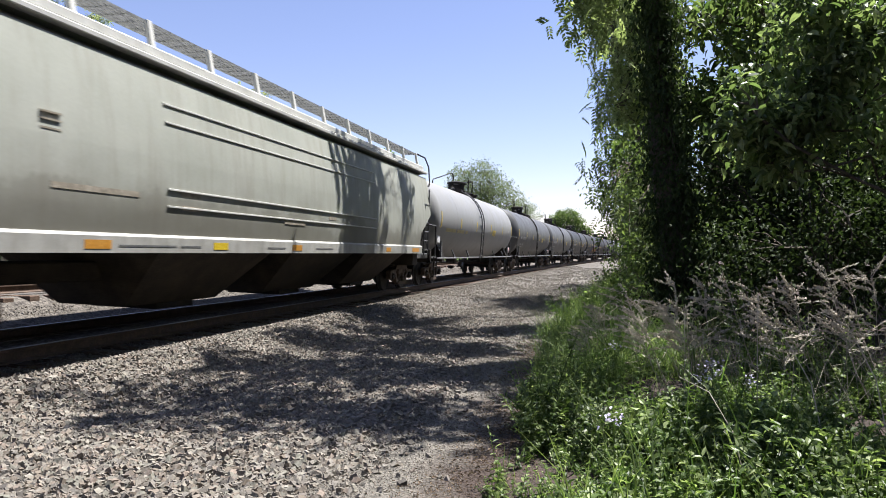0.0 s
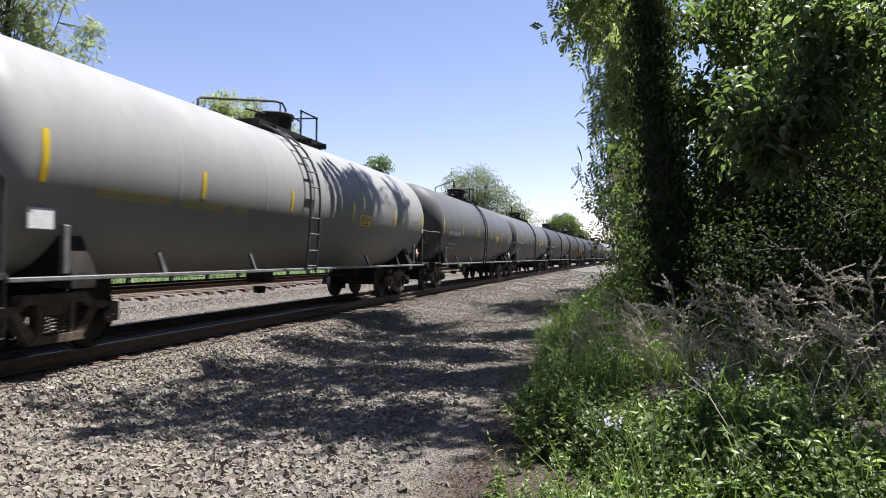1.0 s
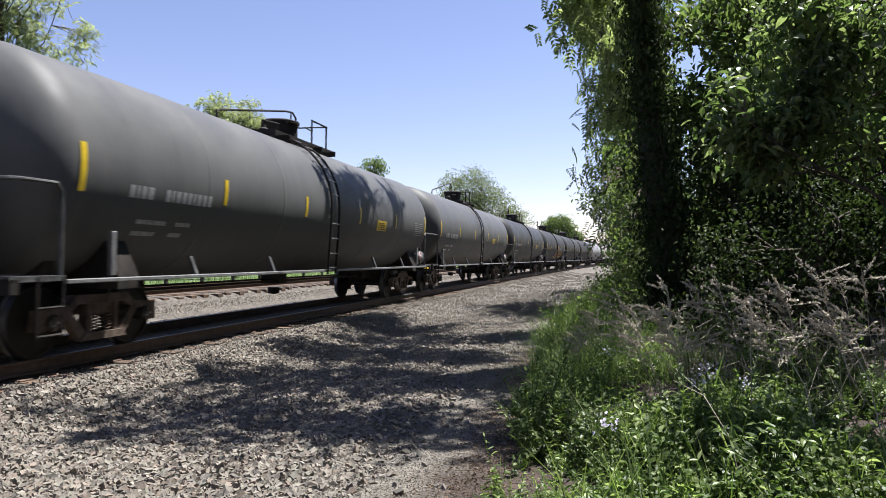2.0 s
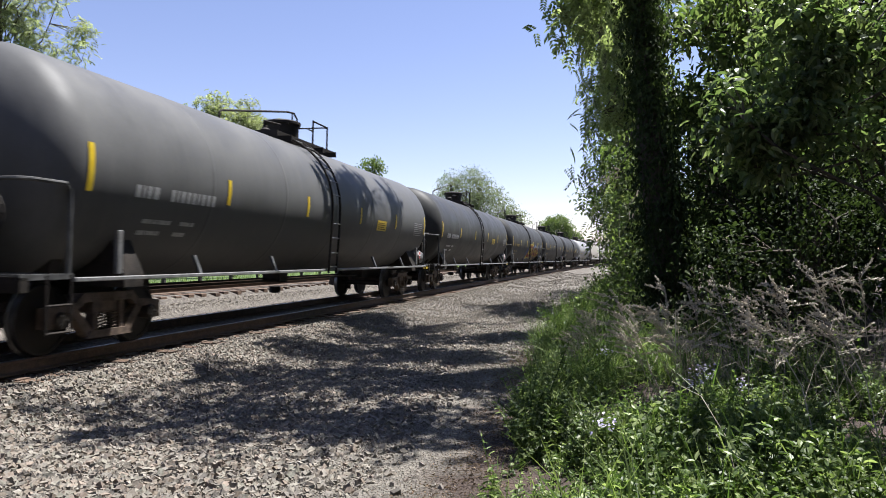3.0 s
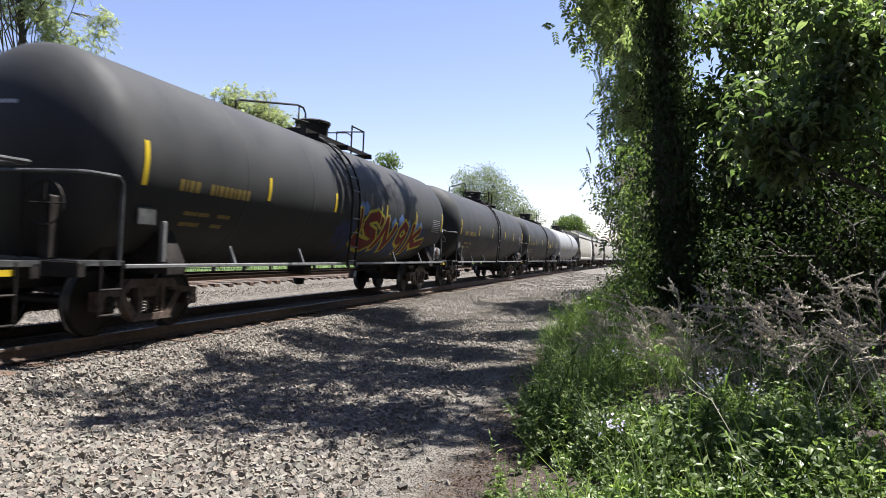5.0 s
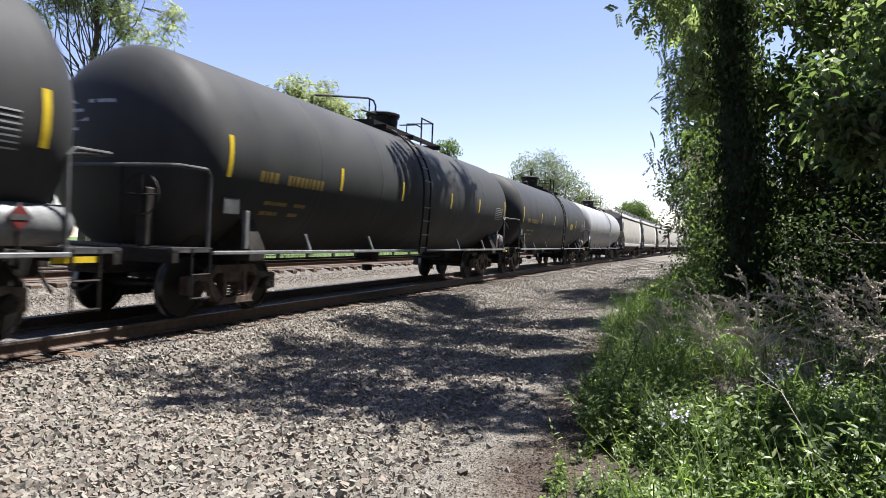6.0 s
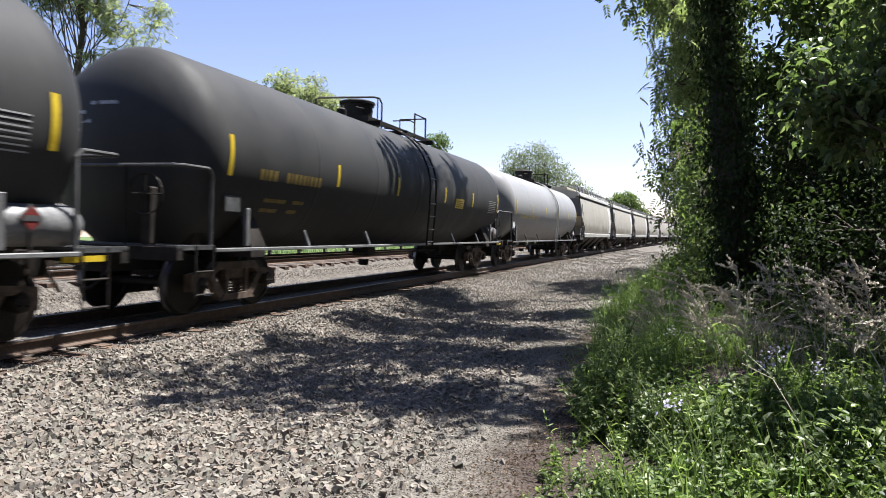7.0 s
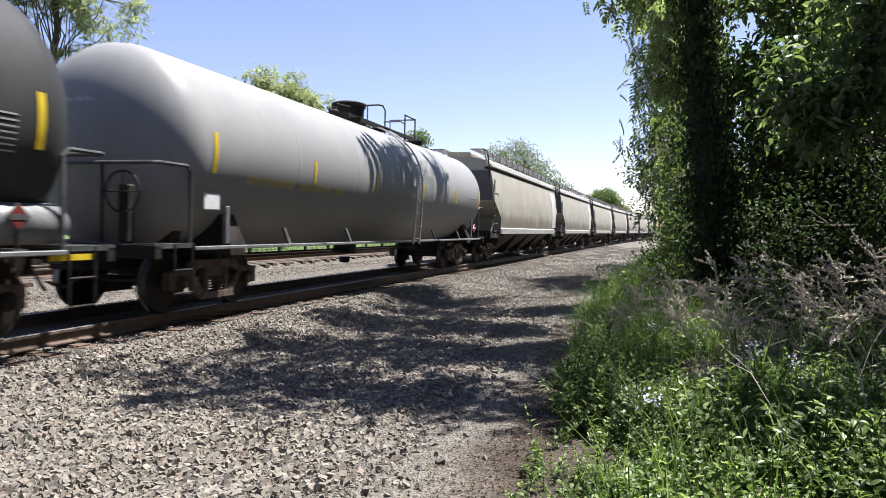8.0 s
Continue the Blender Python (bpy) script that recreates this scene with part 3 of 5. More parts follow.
def tank_car(paint, colour, marks="white", placard=False, cylinder=True, graffiti=False, ladder=-0.3, manway=0.2, notice=3.0, rail_end=2.2, hoop=0.85, short_rail=False):
    car = new("tank_car")
    tagged(car, "%s railway tank car with a domed manway and dark underframe" % colour, "tank car", "tank cars of the train")
    # shell with dished ends and slight weld ridges
    prof = []
    for i in range(9):
        a = math.pi / 2 * i / 8
        prof.append((-TANK_L - 0.74 * math.cos(a), max(TANK_R * math.sin(a), 0.01)))
    prof.append((-TANK_L + 0.06, TANK_R))
    for y in (-5.3, -2.65, 0, 2.65, 5.3):
        prof += [(y - 0.06, TANK_R), (y - 0.03, TANK_R), (y - 0.012, TANK_R + 0.005), (y + 0.012, TANK_R + 0.005), (y + 0.03, TANK_R), (y + 0.06, TANK_R)]
    prof.append((TANK_L - 0.06, TANK_R))
    for i in range(8, -1, -1):
        a = math.pi / 2 * i / 8
        prof.append((TANK_L + 0.74 * math.cos(a), max(TANK_R * math.sin(a), 0.01)))
    shell = part("tank", Build().lathe(prof, "y", (0, 0, TANK_Z), 72), paint, car, "%s cylindrical shell with dished ends" % colour, soft=50)
    for y in (-7.98, -4.55, -1.5, 2.0, 4.75, 7.95) if paint == M_BLACK else (-7.85, -4.7, -1.62, 1.75, 5.05, 8.0) if paint == M_WHITE else (-8.08, -4.82, -1.62, 1.65, 4.7, 8.0):
        low, high = (2.08, 2.68) if abs(y) > 7 else (2.14, 2.56)
        part("reflective_stripe", patch(y - 0.05, y + 0.05, low, high), M_YELLOW, shell, "faded yellow reflective stripe")
    if paint == M_WHITE:
        lettering(car, shell, -7.0, 1.98, [0.5, 0.4, 0.6, -0.15, 0.5, 0.7, -0.2, 0.4], 0.13, M_PALELETTER)
    else:
        lm = M_LETTER if marks == "white" else M_YLETTER
        lettering(car, shell, -7.2, 2.08, [0.11, 0.05, 0.1, 0.12, -0.2, 0.1, 0.06, 0.11, 0.1, 0.1, 0.06, 0.11, 0.1, 0.1], 0.17, lm)
        lettering(car, shell, -6.9, 1.74, [0.22, 0.12, 0.3, -0.2, 0.25, 0.1], 0.06, lm)
        lettering(car, shell, -6.9, 1.58, [0.18, 0.2, 0.1, -0.3, 0.3], 0.06, lm)
    for k in range(7):
        lettering(car, shell, 6.75, 2.02 + 0.062 * k, [0.35, 0.3, 0.25], 0.018, M_LETTER)
    if placard:
        part("notice", patch(notice, notice + 0.8, 2.03, 2.31), M_YELLOW, shell, "yellow notice with small dark lines")
        for k in range(4):
            part("notice_line", patch(notice + 0.1, notice + 0.7 - 0.12 * (k % 2), 2.07 + 0.055 * k, 2.085 + 0.055 * k, 0.009, thick=0.002), M_FRAME, shell)
    for row, spans in enumerate(((-0.62, -0.16, -0.1, 0.22), (-0.6, -0.34), (-0.6, -0.22), (-0.58, -0.4))):
        for p, q in zip(spans[::2], spans[1::2]):
            z = 3.02 - 0.13 * row
            e = lambda x: -TANK_L - 0.745 * math.sqrt(max(1 - (x * x + (z - TANK_Z) ** 2) / TANK_R ** 2, 0))
            part("stencil_bar", Build().add([(p, e(p), z), (q, e(q), z), (q, e(q) + 0.012, z + 0.05), (p, e(p) + 0.012, z + 0.05), (p, e(p) + 0.03, z), (q, e(q) + 0.03, z), (q, e(q) + 0.042, z + 0.05), (p, e(p) + 0.042, z + 0.05)], [(0, 1, 2, 3), (4, 7, 6, 5), (0, 4, 5, 1), (3, 2, 6, 7), (0, 3, 7, 4), (1, 5, 6, 2)]), M_LETTER, shell)
    # stub sills, bolsters and end platforms
    for d in (-1, 1):
        b = Build()
        b.box(-0.32, 0.32, *sorted((d * 5.2, d * 9.0)), 0.66, 0.98, 0.02)
        part("stub_sill", b, M_FRAME, car, "sooty black stub sill")
        b = Build()
        b.prism([(-1.45, 0.86), (1.45, 0.86), (1.45, 1.05), (1.2, 1.55), (0.8, 1.25), (-0.8, 1.25), (-1.2, 1.55), (-1.45, 1.05)], "y", d * 7.1 - 0.2, d * 7.1 + 0.2)
        part("saddle", b, M_FRAME, car)
        b = Build()
        b.prism([(-0.9, 0.95), (0.9, 0.95), (1.0, 1.4), (0.6, 1.05), (-0.6, 1.05), (-1.0, 1.4)], "y", d * 7.95 - 0.1, d * 7.95 + 0.1)
        part("brace", b, M_FRAME, car)
        part("buffer_beam", Build().box(-1.5, 1.5, *sorted((d * 8.96, d * 9.08)), 0.86, 1.04, 0.01), M_FRAME, car)
    part("outlet", Build().box(-0.22, 0.22, -0.22, 0.22, 0.66, 0.95, 0.03).lathe([(0.4, 0.02), (0.42, 0.13), (0.56, 0.14)], "z", n=14), M_FRAME, car, "black bottom outlet")
    part("brake_pipe", Build().tube([(0.15, -5.2, 0.72), (0.15, 5.2, 0.72)], 0.03), M_FRAME, car)
    part("brake_rod", Build().tube([(-0.2, -5.2, 0.75), (-0.2, 5.2, 0.75)], 0.025), M_FRAME, car)
    for d in (-1, 1):
        b = Build()
        for k in range(9):
            y = d * (8.32 + 0.085 * k)
            b.box(-1.5, 1.5, y - 0.012, y + 0.012, 1.03, 1.06)
        b.box(-1.5, -1.44, *sorted((d * 8.28, d * 9.08)), 1.0, 1.065)
        b.box(1.44, 1.5, *sorted((d * 8.28, d * 9.08)), 1.0, 1.065)
        tagged(part("end_platform", b, M_BAR, car, "steel grating platform"), kind="stuff")
        part("end_rail", Build().tube([(-1.46, d * 8.32, 1.05), (-1.46, d * 8.32, 2.06), (-1.46, d * 8.40, 2.14), (-1.46, d * 8.9, 2.14), (-1.38, d * 8.98, 2.14), (1.38, d * 8.98, 2.14), (1.46, d * 8.9, 2.14), (1.46, d * 8.40, 2.14), (1.46, d * 8.32, 2.06), (1.46, d * 8.32, 1.05)], 0.026, 8), M_BAR, car, "bent handrail round the end platform")
        part("rail_post", Build().tube([(0.55, d * 8.98, 1.05), (0.55, d * 8.98, 2.14)], 0.022, 6), M_FRAME, car)
        b = Build()
        for y in (d * 8.35, d * 8.73):
            b.tube([(1.53, y, 0.35), (1.53, y, 1.05)], 0.016)
        for z in (0.38, 0.7):
            b.tube([(1.53, d * 8.35, z), (1.53, d * 8.73, z)], 0.016)
        part("step", b, M_FRAME, car, "dark steel stirrup step")
        b = Build()
        b.box(1.40, 1.46, d * 7.4 - 0.045, d * 7.4 + 0.045, 1.04, 1.62, 0.01)
        part("grab_post", b, M_RUNG, car, "pale upright grab post")
        add_coupler(car, d * 9.0, d)
        add_truck(car, d * 7.1)
    # side bar along the car with slanting stays
    for s in (-1, 1):
        b = Build()
        b.box(s * 1.53 - 0.025, s * 1.53 + 0.025, -8.3, 8.3, 0.965, 1.02, 0.01)
        part("side_bar", b, M_SIDEBAR, car, "pale steel bar along the side")
    for y in (-5.6, -3.0, 3.0, 5.6):
        b = Build()
        b.prism([(1.50, 0.99), (1.55, 0.99), (1.42, 1.30), (1.37, 1.30)], "y", y - 0.035, y + 0.035)
        part("stay", b, M_BAR, car)
    # manway, walkway and rails on top
    top = TANK_Z + TANK_R
    b = Build()
    for k in range(6):
        x = 0.40 + 0.06 * k
        for s in (-1, 1):
            b.box(s * x - 0.008, s * x + 0.008, -1.5, hoop + 1.0, top + 0.015, top + 0.032)
    for y in (-1.5, -0.8, 1.0, hoop + 1.0):
        b.box(-0.74, 0.74, y - 0.015, y + 0.015, top - 0.1, top + 0.034)
    tagged(part("walkway", b, M_FRAME, car, "dark grating walkway on top"), kind="stuff")
    b = Build()
    b.lathe([(top - 0.08, 0.46), (top + 0.08, 0.46), (top + 0.08, 0.38), (top + 0.44, 0.40), (top + 0.46, 0.45), (top + 0.51, 0.45), (top + 0.55, 0.36), (top + 0.6, 0.02)], "z", (0, manway, 0), n=28)
    b.lathe([(top - 0.05, 0.12), (top + 0.2, 0.12), (top + 0.24, 0.06), (top + 0.3, 0.05)], "z", (0, manway - 0.85, 0), 12)
    b.lathe([(top - 0.05, 0.1), (top + 0.16, 0.1), (top + 0.2, 0.02)], "z", (0.1, manway + 0.95, 0), 12)
    for k in range(8):
        a = 2 * math.pi * k / 8
        b.box(-0.02, 0.02, -0.02, 0.02, 0, 0.1, m=Matrix.Translation((0.43 * math.cos(a), manway + 0.43 * math.sin(a), top + 0.42)))
    part("manway", b, M_FRAME, car, "black domed manway housing")
    b = Build()
    x = -0.55
    if short_rail:
        e = manway + 0.7
        b.tube([(x, e - 3.45, top - 0.1), (x, e - 3.45, top + 0.46), (x, e - 3.35, top + 0.51), (x, e - 0.5, top + 1.0), (x, e - 0.15, top + 1.0), (x, e, top + 0.88), (x, e, top - 0.1)], 0.026, 8)
        b.tube([(x, e - 0.4, top - 0.1), (x, e - 0.4, top + 1.0)], 0.02)
    else:
        e = rail_end
        b.tube([(x, e - 3.9, top - 0.1), (x, e - 3.9, top + 0.42), (x, e - 3.8, top + 0.47), (x, e - 0.6, top + 1.08), (x, e - 0.2, top + 1.12), (x, e, top + 1.0), (x, e, top - 0.1)], 0.026, 8)
        b.tube([(x, e - 0.3 if e < 3 else e - 1.4, top - 0.1), (x, e - 0.3 if e < 3 else e - 1.4, top + (1.1 if e < 3 else 0.93))], 0.02)
    b.tube([(0.3, -1.3, top + 0.28), (0.3, -0.5, top + 0.34), (0.3, -0.45, top + 0.1)], 0.02)
    part("top_rail", b, M_FRAME, car, "black handrail beside the manway")
    y = hoop
    b = Build()
    for q in (y, y + 0.9):
        b.tube([(0.52, q, top - 0.1), (0.52, q, top + 0.68)], 0.024, 8)
    b.tube([(0.52, y, top + 0.66), (0.52, y + 0.9, top + 0.66), (-0.3, y + 0.9, top + 0.66), (-0.3, y + 0.9, top - 0.05)], 0.022, 8)
    b.tube([(0.52, y, top + 0.4), (0.52, y - 0.35, top + 0.42), (0.0, y - 0.35, top + 0.42)], 0.018, 6)
    part("end_hoop", b, M_FRAME, car, "black safety hoop at the walkway's end")
    # ladder that follows the shell
    b = Build()
    for y in (ladder - 0.23, ladder + 0.23):
        pts = []
        for k in range(10):
            a = radians(86 - 9.5 * k)
            pts.append(((TANK_R + 0.1) * math.cos(a), y, TANK_Z + (TANK_R + 0.1) * math.sin(a)))
        pts += [(1.64, y, 1.9), (1.6, y, 1.3), (1.58, y, 0.92)]
        b.tube(pts, 0.026, 6)
    part_l = part("ladder", b, M_FRAME if paint != M_WHITE else (M_TRIM if rail_end > 3 else M_BAR), car, "steel ladder curved round the shell")
    b = Build().tube([(0, -0.23, 0), (0, 0.23, 0)], 0.017, 6).mesh("rung", M_RUNG)
    for k in range(7):
        a = radians(78 - 11.5 * k)
        part("rung", b, None, part_l, at=pose((TANK_R + 0.1) * math.cos(a), ladder, TANK_Z + (TANK_R + 0.1) * math.sin(a)))
    for x, z in ((1.645, 2.05), (1.63, 1.72), (1.61, 1.38), (1.59, 1.06)):
        part("rung", b, None, part_l, at=pose(x, ladder, z))
    if graffiti:
        spray(shell)
    # signs and air gear on the ends
    b = Build()
    b.prism([(7.75, 1.22), (7.90, 1.37), (7.75, 1.52), (7.60, 1.37)], "x", 1.45, 1.465)
    dull = paint == M_BLACK
    sg = part("sign_plate", b, M_BAR if dull else M_SIGN, car, "white diamond sign with a red field")
    part("sign_field", Build().prism([(7.75, 1.24), (7.88, 1.37), (7.75, 1.50), (7.62, 1.37)], "x", 1.467, 1.470), M_SPRAY_RED if dull else M_RED, sg)
    part("sign_band", Build().box(1.472, 1.475, 7.64, 7.86, 1.34, 1.40), M_BAR if dull else M_SIGN, sg)
    part("sign_stand", Build().tube([(1.44, 7.75, 1.03), (1.44, 7.75, 1.3)], 0.02), M_FRAME, sg)
    if paint in (M_WHITE, M_BLACK):
        b = Build().box(1.40, 1.43, -7.95, -7.58, 1.55, 1.80, 0.01)
        part("sign_board", b, M_SIGN if paint == M_WHITE else M_BAR, car, "small pale plate on the frame")
    if cylinder:
        part("sill_stripe", Build().box(1.505, 1.51, 8.1, 8.75, 0.9, 0.97), M_YELLOW, car, "worn yellow stripe on the buffer beam")
        b = Build().lathe([(7.5, 0.02), (7.52, 0.17), (7.62, 0.23), (8.4, 0.23), (8.5, 0.17), (8.52, 0.02)], "y", (1.22, 0, 1.3), 20)
        part("air_reservoir", b, M_RUNG, car, "grey cylindrical air reservoir")
    b = Build()
    for j in range(20):
        a, c = 2 * math.pi * j / 20, 2 * math.pi * (j + 1) / 20
        b.tube([(0.9 + 0.28 * math.cos(a), -9.0, 1.75 + 0.28 * math.sin(a)), (0.9 + 0.28 * math.cos(c), -9.0, 1.75 + 0.28 * math.sin(c))], 0.015, 5)
    for j in range(4):
        a = math.pi * j / 2
        b.tube([(0.9, -9.0, 1.75), (0.9 + 0.28 * math.cos(a), -9.0, 1.75 + 0.28 * math.sin(a))], 0.012, 5)
    b.box(0.82, 0.98, -8.98, -8.86, 1.06, 1.85, 0.02)
    part("hand_brake", b, M_FRAME, car, "dark hand brake wheel on its post")
    return car


def hopper_car(paint, colour, ribs, L=8.2):
    car = new("covered_hopper")
    tagged(car, "%s covered hopper car streaked with grime, on sooty bays" % colour, "hopper car", "hopper cars of the train")
    BAYS = [-3.1, 1.1, 5.3] if ribs else [(L - 2.6) * k / 3 for k in (-2.4, -0.8, 0.8, 2.4)]
    B = 1.7 if ribs else (L - 2.6) * 0.262
    flat = 0.72 if ribs else 0.22      # how much of a bay's length its foot takes
    E = L + (0.3 if ribs else 0.55)          # the buffer beam
    S = L - 1.15          # the side sheets' foot, cut back under the sloped ends
    T = L - 1.4          # the trucks
    # body: bulging sides, roof, sloped end sheets
    def section(k=1.0):
        side = [(1.57, 1.30), (1.605, 1.7), (1.606, 1.8), (1.61, 2.1), (1.593, 2.45), (1.59, 2.5), (1.545, 2.9), (1.475, 3.3), (1.39, 3.68)]
        roof = [(1.14, 3.70), (1.14, 3.80), (1.34, 3.82), (1.34, 3.86), (1.24, 3.9), (1.23, 4.0), (1.2, 4.04), (0.9, 4.14), (0.45, 4.2)]
        s = side + roof
        return s + [(-x, z) for x, z in reversed(s)]
    half = section()[:len(section()) // 2]
    n = len(half)
    ring = [(x, min(max(S + (z - 1.8) / 0.65 * (L - S), S), L), z) for x, z in half]
    v = [(k * x, d * y, z) for d in (-1, 1) for k in (1, -1) for x, y, z in ring]
    f = []
    for d in (0, 2 * n):
        f += [(d + i, d + i + 1, d + n + i + 1, d + n + i) for i in range(n - 1)]
    for k in (0, n):
        f += [(k + i, k + i + 1, 2 * n + k + i + 1, 2 * n + k + i) for i in range(n - 1)]
    f += [(0, n, 3 * n, 2 * n), (n - 1, 2 * n - 1, 4 * n - 1, 3 * n - 1)]
    body = part("body", Build().add(v, f), paint, car, "%s steel body with bulging sides" % colour, soft=25)
    for s in (-1, 1):
        part("eave_trim", Build().box(s * 1.36 - 0.08, s * 1.36 + 0.08, -L - 0.01, L + 0.01, 3.815, 3.89, 0.012), M_TRIM, car, "pale eave trim")
        part("roof_edge", Build().box(s * 1.24 - 0.05, s * 1.24 + 0.05, -L - 0.01, L + 0.01, 3.94, 4.08, 0.02), M_TRIM, car, "pale roof edge")
        part("side_sill", Build().prism([(s * 1.56, 1.17), (s * 1.64, 1.17), (s * 1.64, 1.38), (s * 1.60, 1.42), (s * 1.56, 1.42)], "y", -S - 0.06, S + 0.06), M_SILL, car, "dirty white side sill")
    if ribs:
        # raised ribs, white so that the colour gives their sunlit top edges
        for z, x in ((3.26, 1.485), (3.0, 1.53), (2.06, 1.612), (1.82, 1.608)):
            part("rib", Build().box(x - 0.03, x + 0.018, -4.8, 4.0, z - 0.014, z + 0.014, 0.004), M_TRIM, body)
        for y, w, m in ((-6.4, 0.46, M_ORANGE), (-3.65, 0.42, M_YELLOW), (-0.9, 0.42, M_ORANGE), (4.8, 0.4, M_ORANGE), (7.3, 0.75, M_ORANGE)):
            part("label", Build().box(1.641, 1.645, y, y + w, 1.22, 1.33), m, body, "amber label on the sill")
        for y, w in ((-5.8, 1.2), (-4.5, 0.5), (-1.9, 0.7), (0.2, 0.9)):
            part("marking_bar", Build().box(1.641, 1.644, y, y + w, 1.25, 1.275), M_RUNG, body)
        for y, w, z in ((-6.9, 1.5, 1.9), (-4.5, 0.5, 1.98), (-4.45, 0.45, 1.78), (-1.2, 0.9, 1.72), (0.9, 0.4, 1.9), (0.9, 0.35, 1.76)):
            part("faded_mark", Build().box(1.58, 1.613, y, y + w, z, z + 0.07), M_STRAW, body)
        for z in (2.72, 2.64, 2.54):
            part("marking_bar", Build().box(1.55, 1.592, -7.05, -6.75, z, z + 0.022), M_STRAW, body)
    else:
        pane = [(1.60, 1.5), (1.613, 1.7), (1.618, 2.1), (1.598, 2.5), (1.553, 2.9), (1.483, 3.3), (1.42, 3.55), (1.40, 3.5), (1.5, 2.9), (1.56, 2.1)]
        part("worn_panel", Build().prism(pane, "y", 6.3, 7.6), M_TRIM, body, "pale repainted panel")
    # roof walk with its stakes
    n = 13
    for s in (-1, 1):
        b = Build()
        for k in range(6):
            x = s * (1.0 - 0.085 * k)
            b.box(x - 0.01, x + 0.01, -L, L, 4.47, 4.52)
        for k in range(60):
            y = -L + 2 * L * k / 59
            b.box(*sorted((s * 0.55, s * 1.02)), y - 0.008, y + 0.008, 4.475, 4.515)
        tagged(part("roof_walk", b, M_GRATE, car, "grating roof walk along the hatches"), kind="stuff")
        stake = Build().prism([(s * 1.13, 4.04), (s * 1.20, 4.04), (s * 1.10, 4.5), (s * 1.03, 4.5)], "y", -0.045, 0.045).mesh("stake", M_TRIM if ribs else M_GRATE)
        for k in range(n):
            part("stake", stake, None, car, at=pose(0, -L + 0.25 + (2 * L - 0.5) * k / (n - 1), 0))
    part("hatch", Build().box(-0.5, 0.5, -L + 0.3, L - 0.3, 4.18, 4.42, 0.06), paint, car, "long roof hatch cover")
    for d in (-1, 1):
        # thin grey sheet over the body's end: the end's shade put in as colour
        part("end_sheet", Build().prism([(-1.5, 2.5), (1.5, 2.5), (1.45, 3.1), (1.32, 3.66), (-1.32, 3.66), (-1.45, 3.1)], "y", *sorted((d * (L + 0.004), d * (L + 0.03)))), M_GREY, car, "grey sheet added over the end to darken it as shade")
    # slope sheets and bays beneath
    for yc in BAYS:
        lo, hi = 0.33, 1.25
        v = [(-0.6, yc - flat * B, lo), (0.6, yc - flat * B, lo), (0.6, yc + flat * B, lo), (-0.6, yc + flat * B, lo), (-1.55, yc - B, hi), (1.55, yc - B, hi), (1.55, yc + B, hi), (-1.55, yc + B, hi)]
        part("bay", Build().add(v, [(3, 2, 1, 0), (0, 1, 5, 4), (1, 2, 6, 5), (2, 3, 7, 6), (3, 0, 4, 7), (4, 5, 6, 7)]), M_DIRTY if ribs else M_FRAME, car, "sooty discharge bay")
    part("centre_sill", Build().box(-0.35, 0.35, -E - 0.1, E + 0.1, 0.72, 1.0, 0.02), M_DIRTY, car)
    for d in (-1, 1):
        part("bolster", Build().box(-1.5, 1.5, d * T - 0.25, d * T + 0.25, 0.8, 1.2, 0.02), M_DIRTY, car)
    for yc in BAYS:
        part("outlet", Build().box(-0.62, 0.62, yc - 0.5, yc + 0.5, 0.24, 0.34, 0.02), M_FRAME, car, "dark outlet gate")
    for d in (-1, 1):
        b = Build()
        b.box(-1.58, 1.58, *sorted((d * (E - 0.2), d * E)), 1.0, 1.3, 0.01)
        for x in (-1.5, 1.5):
            b.tube([(x * 0.9, d * L, 3.4), (x * 0.95, d * (L + 0.28), 3.45), (x * 0.95, d * (L + 0.34), 3.6), (x * 0.92, d * (L + 0.34), 4.1), (x * 0.85, d * (L + 0.2), 4.4), (x * 0.7, d * L, 4.5)], 0.026)
        part("end_frame", b, M_FRAME, car, "dark buffer beam and curved roof grab rails")
        lad = part("ladder", Build().tube([(1.56, d * (L - 0.62), 1.1), (1.56, d * (L - 0.62), 2.75)], 0.024).tube([(1.56, d * (L - 0.1), 1.1), (1.55, d * (L - 0.1), 3.3)], 0.024), M_BAR, car, "steel end ladder")
        rung = Build().tube([(1.56, d * (L - 0.66), 0), (1.56, d * (L - 0.06), 0)], 0.017).mesh("rung", M_RUNG)
        for k in range(6):
            part("rung", rung, None, lad, at=pose(0, 0, 1.28 + 0.3 * k))
        part("end_stay", Build().tube([(1.5, d * (L - 0.75), 2.2), (1.5, d * (L + 0.2), 1.2)], 0.03), M_RUNG, car, "slanting end stay")
        part("end_sill", Build().box(-1.5, 1.5, *sorted((d * S, d * E)), 1.0, 1.18, 0.02), M_BAR, car, "grimy end platform")
        add_coupler(car, d * (E + 0.05), d)
        add_truck(car, d * T)
    return car


CARS = []
white_car = tank_car(M_WHITE, "white", "yellow", placard=True, cylinder=False, ladder=-0.75, manway=0.55, notice=2.2)
grey_car = tank_car(M_GREY, "grey", "white", placard=True, ladder=-0.3, manway=0.2)
dark_car = tank_car(M_DARK, "dark grey", "white", placard=True, ladder=-0.3, manway=0.2)
mural_car = tank_car(M_BLACK, "black mural-sprayed", "yellow", graffiti=True, ladder=-0.55, manway=0.4, hoop=1.75, short_rail=True)
black_car = tank_car(M_BLACK, "black", "yellow", ladder=-0.2, manway=0.6, hoop=2.1, short_rail=True)
